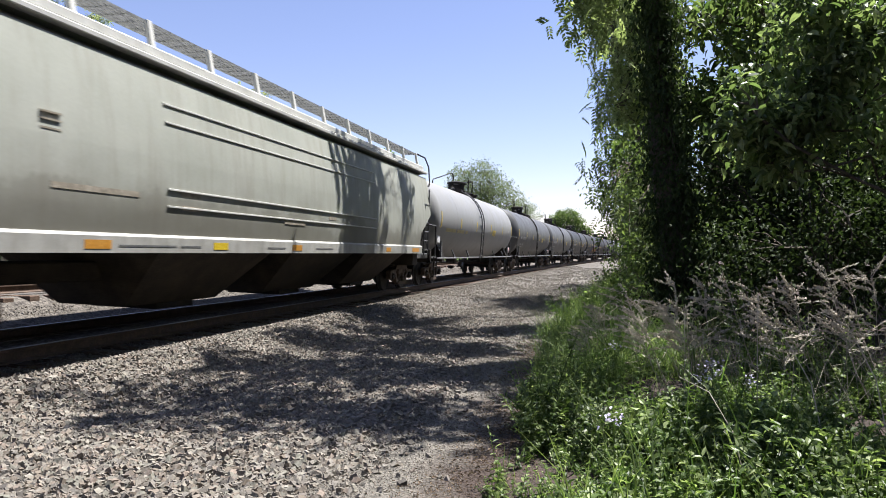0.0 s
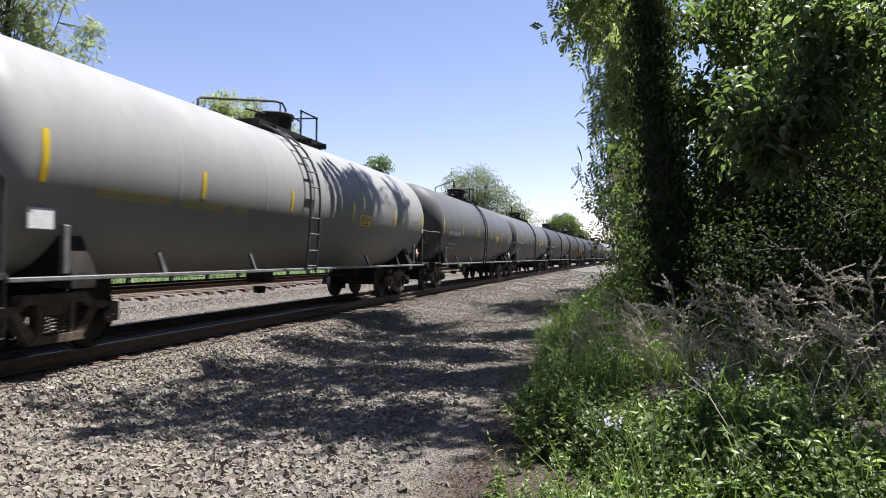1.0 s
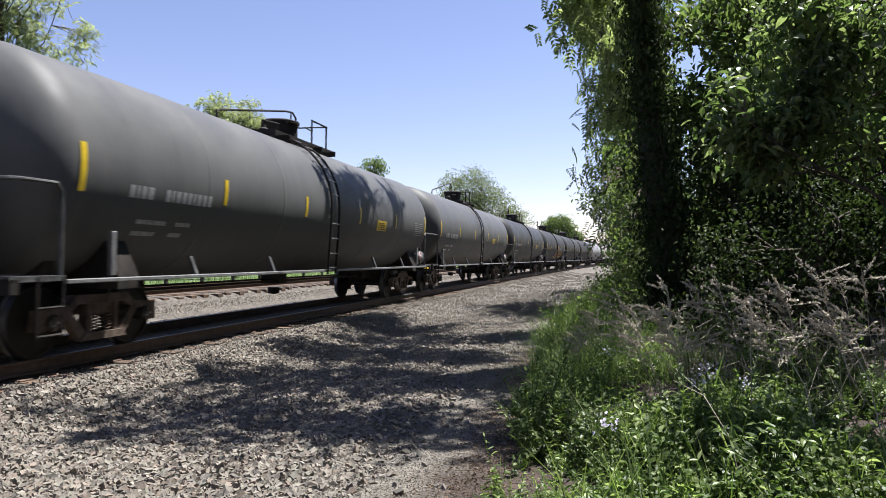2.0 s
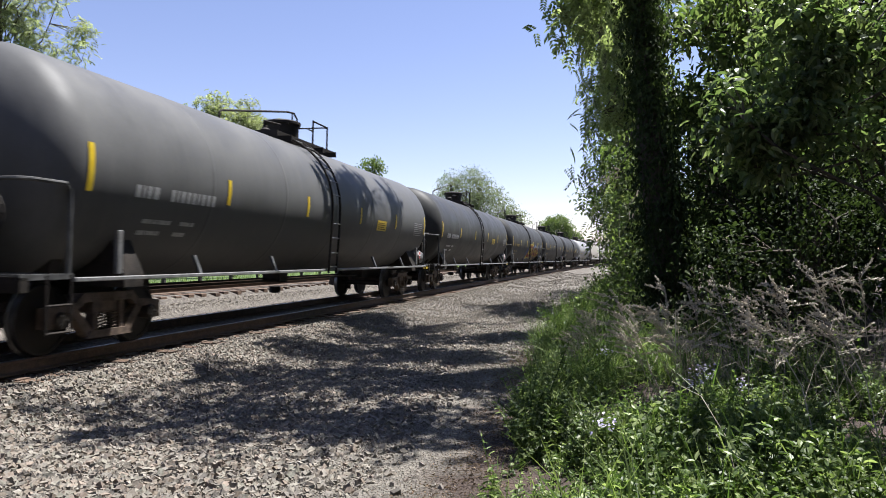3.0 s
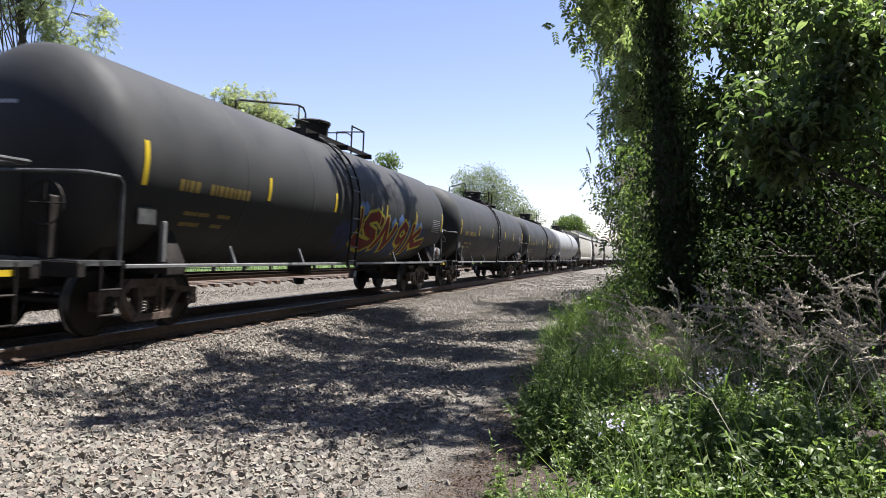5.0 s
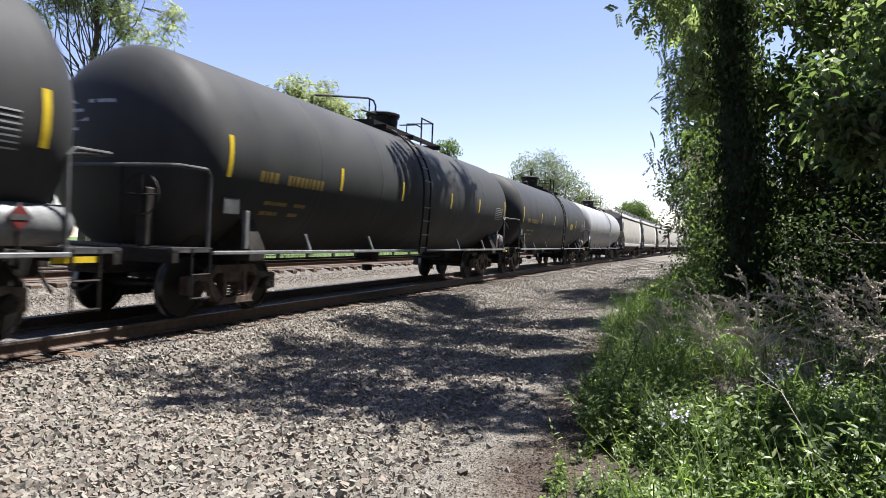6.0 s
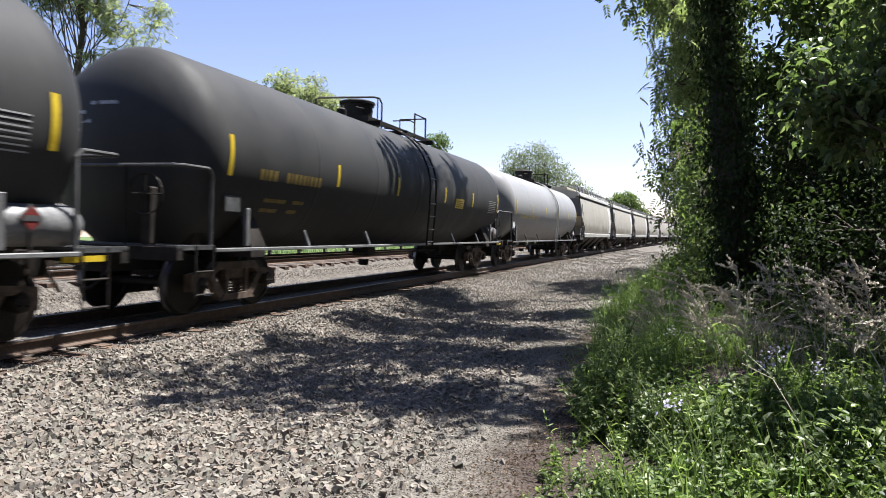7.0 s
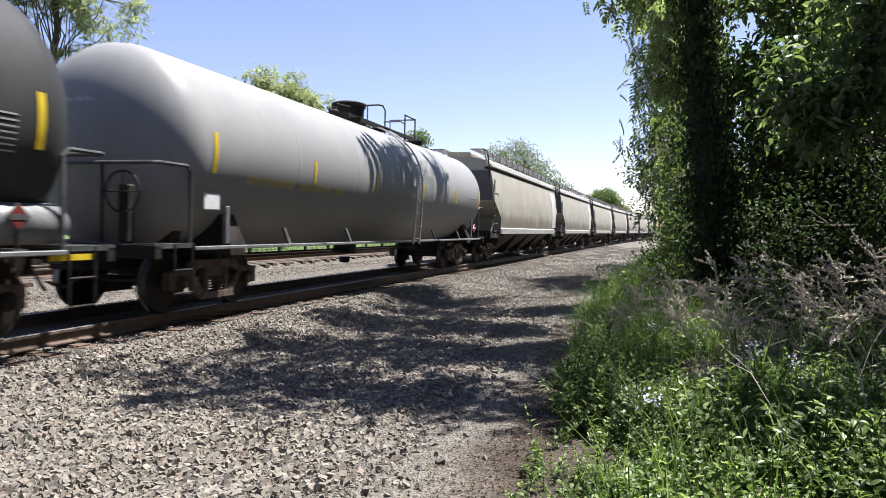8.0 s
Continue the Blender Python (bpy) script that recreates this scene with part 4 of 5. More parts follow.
noticed_car = tank_car(M_BLACK, "sooty black", "yellow", placard=True, ladder=0.65, manway=-0.6, notice=3.0, hoop=2.1)
pale_car = tank_car(M_WHITE, "off-white", "yellow", placard=False, cylinder=False, ladder=1.1, manway=0.1, notice=3.3, rail_end=4.0, hoop=2.9)
first_hopper = hopper_car(M_HOPPER, "pale grey-green", True, 9.5)
beige_hopper = hopper_car(M_HOPPER2, "beige", False)
home = pose(0, 0, 0)
# place of each car's middle along the track at the start
CARS += [(first_hopper, 13.55), (white_car, 32.6), (grey_car, 51.7), (copy_thing(grey_car, home), 70.17), (dark_car, 89.0),
         (mural_car, 107.75), (black_car, 126.8), (noticed_car, 145.85), (pale_car, 164.75), (beige_hopper, 183.3)]
for k in range(6):
    CARS.append((copy_thing(beige_hopper, home), 202.2 + 18.9 * k))


def travelled(t):
    return 18.0 * t + 0.06 * t * t


# ---- plants ----
def leaf_template(length, width, fold=0.25, curl=0.15):
    """One folded leaf along +y."""
    v = np.array([(0, 0, 0), (-0.42, 0.25, fold), (-0.46, 0.5, fold * 0.9), (0, 0.42, 0), (0.42, 0.25, fold), (0.46, 0.5, fold * 0.9), (0, 1.0, -curl), (-0.26, 0.78, fold * 0.3), (0.26, 0.78, fold * 0.3)], float)
    v *= (width, length, width)
    f = np.array([(0, 3, 1), (0, 4, 3), (1, 3, 2), (4, 5, 3), (2, 3, 7), (3, 5, 8), (3, 6, 7), (3, 8, 6)])
    return v, f


def plain_leaf(length, width, fold=0.22):
    v = np.array([(0, 0, 0), (-0.46, 0.42, fold), (0, 0.42, 0), (0.46, 0.42, fold), (0, 1.0, -0.15)], float) * (width, length, width)
    return v, np.array([(0, 2, 1), (0, 3, 2), (1, 2, 4), (2, 3, 4)])


def leaflet(length, width):
    v = np.array([(0, 0, 0), (-0.5, 0.4, 0.2), (0.5, 0.4, 0.2), (0, 1.0, -0.15)], float) * (width, length, width)
    return v, np.array([(0, 2, 1), (1, 2, 3)])


def frond_template(n, length, leaf, width):
    """A compound leaf: leaflets in pairs along a drooping stalk."""
    V, F = [], []
    lv, lf = leaflet(leaf, width)
    r = random.Random(3)
    for k in range(n):
        y = length * (0.25 + 0.75 * k / (n - 1))
        droop = -0.35 * length * (y / length) ** 2
        for s in (-1, 1):
            a = s * radians(62 - 18 * k / n + r.uniform(-8, 8))
            c, q = math.cos(a), math.sin(a)
            m = np.array([(c, q, 0), (-q, c, 0), (0, 0, 1)])
            p = lv @ m
            p[:, 2] -= 0.35 * np.abs(p[:, 0])
            F.append(lf + len(V) * len(lv))
            V.append(p + (0, y, droop))
    return np.concatenate(V), np.concatenate(F)


def scatter(template, places, yaw, pitch, roll, size):
    """Copies of a template at many places, as arrays."""
    v, f = template
    n = len(places)
    cy, sy, cp, sp, cr, sr = np.cos(yaw), np.sin(yaw), np.cos(pitch), np.sin(pitch), np.cos(roll), np.sin(roll)
    Z = np.zeros((n, 3, 3)); X = np.zeros((n, 3, 3)); Y = np.zeros((n, 3, 3))
    Z[:, 0, 0] = cy; Z[:, 0, 1] = -sy; Z[:, 1, 0] = sy; Z[:, 1, 1] = cy; Z[:, 2, 2] = 1
    X[:, 0, 0] = 1; X[:, 1, 1] = cp; X[:, 1, 2] = -sp; X[:, 2, 1] = sp; X[:, 2, 2] = cp
    Y[:, 0, 0] = cr; Y[:, 0, 2] = sr; Y[:, 2, 0] = -sr; Y[:, 2, 2] = cr; Y[:, 1, 1] = 1
    M = Z @ X @ Y * size[:, None, None]
    V = np.einsum("nij,kj->nki", M, v) + places[:, None, :]
    F = f[None] + (np.arange(n) * len(v))[:, None, None]
    return V.reshape(-1, 3), F.reshape(-1, f.shape[1])


LEAF_S = plain_leaf(0.11, 0.066)
LEAF_B = plain_leaf(0.17, 0.095)
LEAF_R = leaf_template(0.10, 0.06, 0.22, 0.25)
LEAF_W = leaf_template(0.13, 0.07, 0.2, 0.3)
FROND = frond_template(5, 0.27, 0.095, 0.048)
FROND_H = frond_template(6, 0.29, 0.095, 0.042)
FROND_L = frond_template(5, 0.42, 0.15, 0.055)


def clumps_in(blobs, count):
    """Random places in a set of ellipsoids (cx, cy, cz, rx, ry, rz), denser near their skins."""
    w = np.array([b[3] * b[4] * b[5] for b in blobs]) ** 0.75
    pick = rng.choice(len(blobs), count, p=w / w.sum())
    d = rng.normal(size=(count, 3))
    d /= np.linalg.norm(d, axis=1)[:, None]
    r = rng.uniform(0.25, 1.0, count) ** 0.6
    B = np.array(blobs)[pick]
    return B[:, :3] + d * r[:, None] * B[:, 3:]


def crown_arrays(blobs, clumps, per, spread, template, size=(0.8, 1.3), droop=0.5, facing=9.0):
    c = clumps_in(blobs, clumps)
    p = np.repeat(c, per, 0) + rng.normal(size=(clumps * per, 3)) * spread * (1, 1, 0.8)
    n = len(p)
    return c, scatter(template, p, np.pi + np.clip(rng.normal(0, facing, n), -np.pi, np.pi) if facing < 4 else rng.uniform(0, 2 * np.pi, n), rng.normal(-droop, 0.5, n), rng.normal(0, 0.5, n), rng.uniform(*size, n))


def wavy(a, b, n, amp):
    a, b = Vector(a), Vector(b)
    d = (b - a).length * amp
    pts = []
    for i in range(n + 1):
        t = i / n
        w = math.sin(math.pi * t)
        pts.append(a.lerp(b, t) + Vector([rng.normal() * d * w for _ in range(3)]))
    return pts


def tree(name, label, base, top, girth, blobs, clumps, per, spread, template, material, limbs=10, size=(0.8, 1.3), droop=0.5, twigs=60, bark=None, category="tree", fork=0.35, facing=9.0):
    """A tapered trunk with limbs that reach into a crown of many leaves."""
    t = tagged(new(name), label, category)
    t.matrix_basis = pose(*base)
    base = Vector(base)
    c, (V, F) = crown_arrays(blobs, clumps, per, spread, template, size, droop, facing)
    crown = big_mesh("crown", V - np.array(base), F, material)
    tagged(part("crown", crown, None, t), kind="stuff")
    b = Build()
    stem = wavy((0, 0, -0.1), Vector(top) - base, 8, 0.008)
    b.tube(stem, girth, 10, girth * 0.25)
    ends = [Vector(x) - base for x in c[rng.choice(len(c), min(limbs, len(c)), replace=False)]]
    hubs = []
    part("trunk", b, bark or M_BARK, t)
    for e in ends:
        k = int(rng.integers(int(8 * fork), 8))
        pts = wavy(stem[k], e, 5, 0.05)
        part("limb", Build().tube(pts, girth * 0.2 * (1.1 - k / 9), 6, 0.015), bark or M_BARK, t)
        hubs += pts[2:]
    b = Build()
    for x in c[rng.choice(len(c), min(twigs, len(c)), replace=False)]:
        e = Vector(x) - base
        h = min(hubs, key=lambda q: (q - e).length) if hubs else stem[5]
        b.tube(wavy(h, e, 3, 0.06), 0.018, 4, 0.004)
    if b.v:
        tagged(part("twig_mass", b, M_TWIG, t), kind="stuff")
    return t


# far side of the tracks
tree("young_locust", "spring-green locust tree with light airy leaves beyond the tracks", (-27.0, 26.5, 0.5), (-26.6, 27, 15), 0.3,
     [(-27.0, 27, 15, 3.2, 3.0, 2.8), (-24.9, 28, 12.2, 2.0, 2.2, 1.5), (-29.0, 25, 13, 3, 3, 2.5), (-26.0, 26, 18, 2.5, 2.5, 2), (-25.6, 27.5, 10.2, 1.2, 1.2, 0.7)], 300, 20, 0.22, FROND, M_LEAFY, 60, (0.9, 1.5), 0.15, twigs=300, bark=M_TWIG)
tree("roadside_tree", "pale green tree with fine new leaves beyond the tracks", (-30.8, 55, 0.5), (-30.3, 55, 14.5), 0.3,
     [(-31.3, 55, 13.2, 3.4, 3.2, 3.2), (-28.6, 55.5, 12.2, 2.6, 2.6, 2.4), (-33, 54, 12, 2.6, 2.6, 2.2)], 380, 18, 0.28, FROND, M_LEAFY, 40, (1.1, 1.9), 0.15, twigs=240)
tree("slim_tree", "slim dense green tree far beyond the tracks", (-32, 97, 0.5), (-32, 97, 16), 0.25,
     [(-32, 97, 15.2, 1.9, 1.9, 1.7), (-32.6, 97, 12.5, 2.0, 2, 2.2)], 220, 14, 0.3, LEAF_B, M_LEAF, 12, (1.6, 2.6))
tree("bushy_tree", "silvery green bushy tree behind the train", (-20, 109, 0.3), (-20, 109, 13), 0.3,
     [(-20.8, 109, 12.4, 4.8, 4.4, 4.0), (-17, 110, 10, 4.0, 3.4, 3.2), (-14.2, 112, 7.8, 3.2, 3, 2.6), (-22.5, 108, 8, 4.4, 4, 4)], 1300, 16, 0.45, LEAF_B, M_LEAFG, 36, (1.3, 2.3), twigs=260)
tree("round_tree", "round dark green tree in the distance", (-12.5, 200, 0.0), (-12.5, 200, 12), 0.4,
     [(-12.5, 200, 9.5, 5.2, 5, 4.6), (-9, 201, 7.5, 3.5, 3, 3.2)], 700, 14, 0.5, LEAF_B, M_LEAF, 16, (2.6, 4.2), twigs=40)

# wood beside the path
tree("ivy_tree", "tall tree with an ivy-clad dark trunk beside the path", (1.1, 12.0, 0.2), (0.05, 12.3, 13), 0.28,
     [(0.5, 9.0, 8.5, 1.6, 0.9, 0.7), (-0.7, 12.0, 9.3, 2.2, 1.1, 0.9), (-0.35, 13.4, 6.2, 0.5, 0.7, 0.75), (-2.0, 9.8, 8.2, 1.3, 0.8, 0.5), (-1.2, 14.6, 9.6, 2.2, 1.0, 0.8), (1.5, 10.1, 7.0, 1.2, 1.0, 0.4), (0.9, 11.4, 7.2, 0.8, 0.7, 0.35), (-1.5, 9.2, 10.2, 1.3, 0.7, 0.35)],
     285, 13, 0.24, FROND, M_LEAFO, 14, (0.8, 1.4), 0.5, 330, fork=0.85)
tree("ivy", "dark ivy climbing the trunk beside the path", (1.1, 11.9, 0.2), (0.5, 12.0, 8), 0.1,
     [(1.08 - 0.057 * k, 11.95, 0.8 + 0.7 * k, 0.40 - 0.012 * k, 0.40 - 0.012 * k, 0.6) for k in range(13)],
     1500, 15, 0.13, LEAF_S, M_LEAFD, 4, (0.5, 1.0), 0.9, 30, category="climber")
tree("locust_tree", "locust tree with hanging pale green leafy branches over the path", (1.4, 17.0, 0.2), (0.6, 17.5, 14), 0.26,
     [(0.5, 16.5, 5.6, 0.65, 1.0, 1.6), (0.35, 17.0, 8.0, 0.8, 1.1, 1.2), (0.85, 16.5, 3.0, 0.7, 1.0, 1.3), (-1.2, 17.2, 10.8, 1.7, 1.2, 0.8), (-1.6, 20, 12.8, 2.0, 1.6, 1.0)],
     270, 11, 0.27, FROND_H, M_LEAFO, 24, (0.8, 1.4), 0.7, 250, fork=0.6)
tree("wayside_tree", "tall green tree further along the path", (1.6, 25.0, 0.2), (1.4, 25, 13), 0.24,
     [(0.6, 24, 9.8, 1.3, 2.0, 1.6), (0.9, 25, 6.0, 1.4, 2.2, 2.4), (0.6, 28, 11.5, 1.9, 2.4, 1.6), (1.4, 25, 3.0, 1.6, 2.0, 1.8)],
     210, 12, 0.4, FROND_L, M_LEAF, 18, (0.9, 1.5), 0.6, 100)
tree("wayside_ash", "leafy ash tree at the curve of the path", (2.2, 34.0, 0.2), (2.0, 34, 12), 0.22,
     [(1.6, 33, 9.0, 1.8, 2.6, 2.4), (1.8, 35, 5.0, 2.0, 3, 3.4), (2.2, 38, 10, 2.2, 3.4, 2.2)], 320, 12, 0.4, LEAF_B, M_LEAF, 18, (1.2, 2.0), 0.5, 60)
def sprays(count, x, y, z, size, flat=0.6):
    """Small leafy clusters strewn through a box, so that light and dark alternate."""
    return [(rng.uniform(*x), rng.uniform(*y), rng.uniform(*z), q, q, q * flat) for q in rng.uniform(*size, count)]


tree("broadleaf_tree", "leafy tree with broad green leaves beside the path", (3.7, 8.7, 0.3), (3.4, 8.5, 6.4), 0.09,
     sprays(18, (1.7, 4.0), (8.4, 9.8), (2.3, 4.6), (0.2, 0.42)) + sprays(9, (1.35, 1.95), (7.9, 8.4), (2.5, 3.4), (0.2, 0.34)) + sprays(13, (2.1, 3.0), (7.9, 8.5), (2.7, 4.4), (0.22, 0.38)), 400, 15, 0.12, LEAF_W, M_LEAFW, 26, (0.6, 1.3), 0.5, 160)
leaning = tree("leaning_locust", "locust leaning far over the line with hanging sprays", (2.0, 20.5, 0.2), (-1.2, 21.0, 13.5), 0.22,
     [(-3.4, 19.6, 12.3, 0.9, 1.3, 0.6), (-3.4, 23.2, 12.3, 0.6, 0.5, 0.6), (-1.5, 21.0, 13.5, 1.4, 1.4, 0.8)], 90, 11, 0.14, FROND, M_LEAFO, 10, (0.9, 1.6), 1.2, 60, fork=0.85)


def hanging_spray(y, reach, seed):
    """A long thin twig that hangs straight down, dressed with small leaves."""
    g = np.random.default_rng(seed)
    x, z1 = -4.0 + g.uniform(-0.25, 0.25), 11.9
    z0 = z1 - reach
    n = int(300 * reach)
    p = np.stack([x + g.normal(0, 0.04, n), y + g.normal(0, 0.036, n), g.uniform(z0, z1, n)], -1)
    v, f = scatter(leaflet(0.10, 0.05), p, g.uniform(0, 6.28, n), g.normal(-1.2, 0.3, n), g.normal(0, 0.4, n), g.uniform(0.7, 1.3, n))
    at = np.array(leaning.matrix_basis.translation)
    part("hanging_spray", big_mesh("hanging_spray", v - at, f, M_LEAFO), None, leaning)
    hub = Vector((-3.4, y + 0.3, 12.4))
    part("hanging_twig", Build().tube([hub - leaning.matrix_basis.translation, Vector((x, y, z1)) - leaning.matrix_basis.translation, Vector((x, y, z0)) - leaning.matrix_basis.translation], 0.014, 5, 0.005), M_TWIG, leaning)


for k, (y, reach) in enumerate([(17.2, 2.0), (17.5, 2.4), (17.75, 2.7), (18.05, 2.3), (18.3, 2.7), (18.5, 2.0), (18.8, 2.6), (19.05, 2.2), (19.35, 2.5), (19.7, 2.1), (19.95, 2.3), (20.25, 1.7), (22.05, 1.6), (22.3, 1.8), (22.6, 1.5)]):
    hanging_spray(y, reach, k)
tree("thicket_tree", "leafy tree standing deep in the thicket", (3.6, 14.0, 0.5), (3.5, 14, 9), 0.2,
     sprays(22, (2.3, 5.6), (12.3, 14.2), (2.6, 6.0), (0.35, 0.7)) + sprays(12, (1.2, 2.6), (12.3, 13.4), (4.0, 6.6), (0.3, 0.5)), 380, 14, 0.2, LEAF_R, M_LEAFM, 22, (1.1, 1.9), 0.7, 140)
# the gloom under the trees is put into the dark leaf colour
tree("bramble", "bramble thicket under the trees, shade painted into its dark leaves", (3.0, 11.0, 0.4), (3.0, 11.0, 2.2), 0.05,
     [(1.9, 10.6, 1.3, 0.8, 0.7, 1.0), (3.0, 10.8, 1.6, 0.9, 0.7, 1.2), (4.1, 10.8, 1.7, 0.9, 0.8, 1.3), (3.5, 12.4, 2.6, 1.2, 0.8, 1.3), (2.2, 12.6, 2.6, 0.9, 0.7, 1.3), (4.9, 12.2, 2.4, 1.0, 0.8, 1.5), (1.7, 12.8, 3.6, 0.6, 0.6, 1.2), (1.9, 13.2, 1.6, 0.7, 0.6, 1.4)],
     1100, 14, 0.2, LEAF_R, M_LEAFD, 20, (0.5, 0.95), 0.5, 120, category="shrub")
# made-up tree above the view; its crown is placed to darken the weeds
tree("young_elm", "unseen young tree added to cast shade on the weeds", (3.6, 7.4, 0.3), (3.2, 7.6, 5.6), 0.06,
     [(2.6, 6.5, 5.4, 0.5, 0.4, 0.2), (3.2, 6.9, 5.5, 0.5, 0.4, 0.2), (2.15, 6.6, 5.3, 0.4, 0.35, 0.2)], 170, 14, 0.2, LEAF_R, M_LEAF, 8, (0.8, 1.3), 0.6, 40, fork=0.8)
tree("dense_maple", "dense maple filling the wood behind the path", (6.0, 21.0, 0.5), (6, 21, 12), 0.25,
     [(3.4, 20, 4, 1.6, 1.6, 3.4), (5.4, 21, 5, 2.2, 2, 4.4), (8, 21, 6, 2.4, 2.2, 4.8), (4.5, 21, 9.4, 3, 2, 1.8)], 800, 12, 0.38, LEAF_B, M_LEAFM, 20, (1.2, 2.0), 0.5, 80)
# backdrop against the sky, its shade painted in with the dark leaf
tree("back_wood", "wood closing the view behind the trees, shade painted into its leaves", (9, 30.0, 0.5), (9, 30, 13), 0.3,
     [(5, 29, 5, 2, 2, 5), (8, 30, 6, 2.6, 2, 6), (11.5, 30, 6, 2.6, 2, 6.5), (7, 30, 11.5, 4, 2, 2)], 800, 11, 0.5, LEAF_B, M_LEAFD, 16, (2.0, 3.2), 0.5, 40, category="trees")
# added out of view, to hold sky light off the train's near side
tree("near_wood", "unseen wood added beside and behind the path to block sky light", (7, -8.0, 0.5), (7, -8, 11), 0.3,
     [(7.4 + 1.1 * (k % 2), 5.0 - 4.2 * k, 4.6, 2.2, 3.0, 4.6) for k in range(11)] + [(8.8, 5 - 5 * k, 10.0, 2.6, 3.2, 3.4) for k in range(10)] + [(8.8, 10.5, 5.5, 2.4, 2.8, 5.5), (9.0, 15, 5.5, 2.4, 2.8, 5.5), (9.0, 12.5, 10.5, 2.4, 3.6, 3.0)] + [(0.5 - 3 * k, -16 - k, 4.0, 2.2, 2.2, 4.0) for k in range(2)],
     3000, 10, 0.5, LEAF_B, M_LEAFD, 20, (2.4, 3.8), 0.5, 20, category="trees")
# dark leaves stand in for the shaded depth of the wood
tree("deep_wood", "deep wood behind the thicket, its leaves coloured as in shade", (6.5, 17.5, 0.5), (6.5, 17.5, 11), 0.28,
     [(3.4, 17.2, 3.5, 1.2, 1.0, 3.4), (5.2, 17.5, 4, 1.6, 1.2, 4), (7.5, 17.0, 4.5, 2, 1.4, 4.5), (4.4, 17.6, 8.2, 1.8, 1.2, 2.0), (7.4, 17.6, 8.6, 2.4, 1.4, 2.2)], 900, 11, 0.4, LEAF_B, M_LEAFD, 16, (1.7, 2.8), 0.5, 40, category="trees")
tree("edge_shrub", "green shrub at the wood's edge along the path", (1.2, 21.0, 0.1), (1.0, 21, 2.5), 0.06,
     [(0.75, 20, 1.2, 0.9, 1.6, 1.1), (1.2, 26, 1.6, 1.2, 2.6, 1.5), (0.45, 15.5, 0.9, 0.6, 1.6, 0.9), (0.55, 13.0, 1.5, 0.45, 0.6, 1.2), (0.65, 14.2, 3.2, 0.45, 0.6, 1.0), (-0.15, 13.0, 2.6, 0.3, 0.3, 0.3), (0.1, 13.2, 3.4, 0.4, 0.4, 0.5)], 860, 14, 0.15, LEAF_S, M_LEAF, 16, (0.55, 1.0), 0.4, 160, category="shrub")
tree("hedge_tree", "green tree further along the path's edge", (3.2, 44.0, 0.1), (2.6, 44, 8), 0.2,
     [(2.4, 42, 3.5, 1.8, 4, 3.2), (3.2, 50, 4.5, 2.2, 5, 4.2), (4.0, 60, 4.5, 2.4, 6, 4.2)], 700, 12, 0.4, LEAF_B, M_LEAF, 20, (1.4, 2.4), 0.4, 60)
tree("roadside_wood", "far green wood along the curve of the line", (9, 90, 0.2), (9, 90, 9), 0.3,
     [(8, 85, 5, 3.4, 10, 5), (11, 110, 6, 4, 14, 6), (17, 140, 6.5, 5, 16, 6.5), (6, 70, 3.5, 2.4, 6, 3.5)], 1000, 10, 0.6, LEAF_B, M_LEAF, 16, (2.4, 4.0), 0.4, 30, category="trees")


# ---- weeds ----
def path_edge(y):
    """Where the weeds begin."""
    return -0.70 + 0.10 * np.sin(y * 0.9) + 0.09 * np.sin(y * 2.3 + 1) + bend(y) - 0.35 * smooth(6, 10, y) + 0.3 * smooth(16, 30, y)


def clumpy(x, y, k):
    """A slow pattern by which plants stand in drifts."""
    return 0.5 + 0.25 * np.sin(1.7 * x + 2.1 * y + k) + 0.25 * np.sin(3.1 * x - 1.3 * y + 2.3 * k) + 0.2 * np.sin(5.3 * x + 4.1 * y + 1.7 * k)


def weed_places(count, y0, y1, depth, power=1.0, drift=0):
    y = y0 + (y1 - y0) * rng.uniform(0, 1, count) ** power
    x = path_edge(y) + depth * rng.uniform(0, 1, count) ** 1.2
    if drift:
        keep = clumpy(x, y, drift) > rng.uniform(0.15, 0.95, count)
        x, y = x[keep], y[keep]
    return np.stack([x, y, ground_height(x, y)], -1)


def blade_template(h, w):
    v = np.array([(-w, 0, 0), (w, 0, 0), (-w * 0.8, 0.08 * h, 0.5 * h), (w * 0.8, 0.08 * h, 0.5 * h), (0, 0.38 * h, h)], float)
    return v, np.array([(0, 1, 3), (0, 3, 2), (2, 3, 4)])


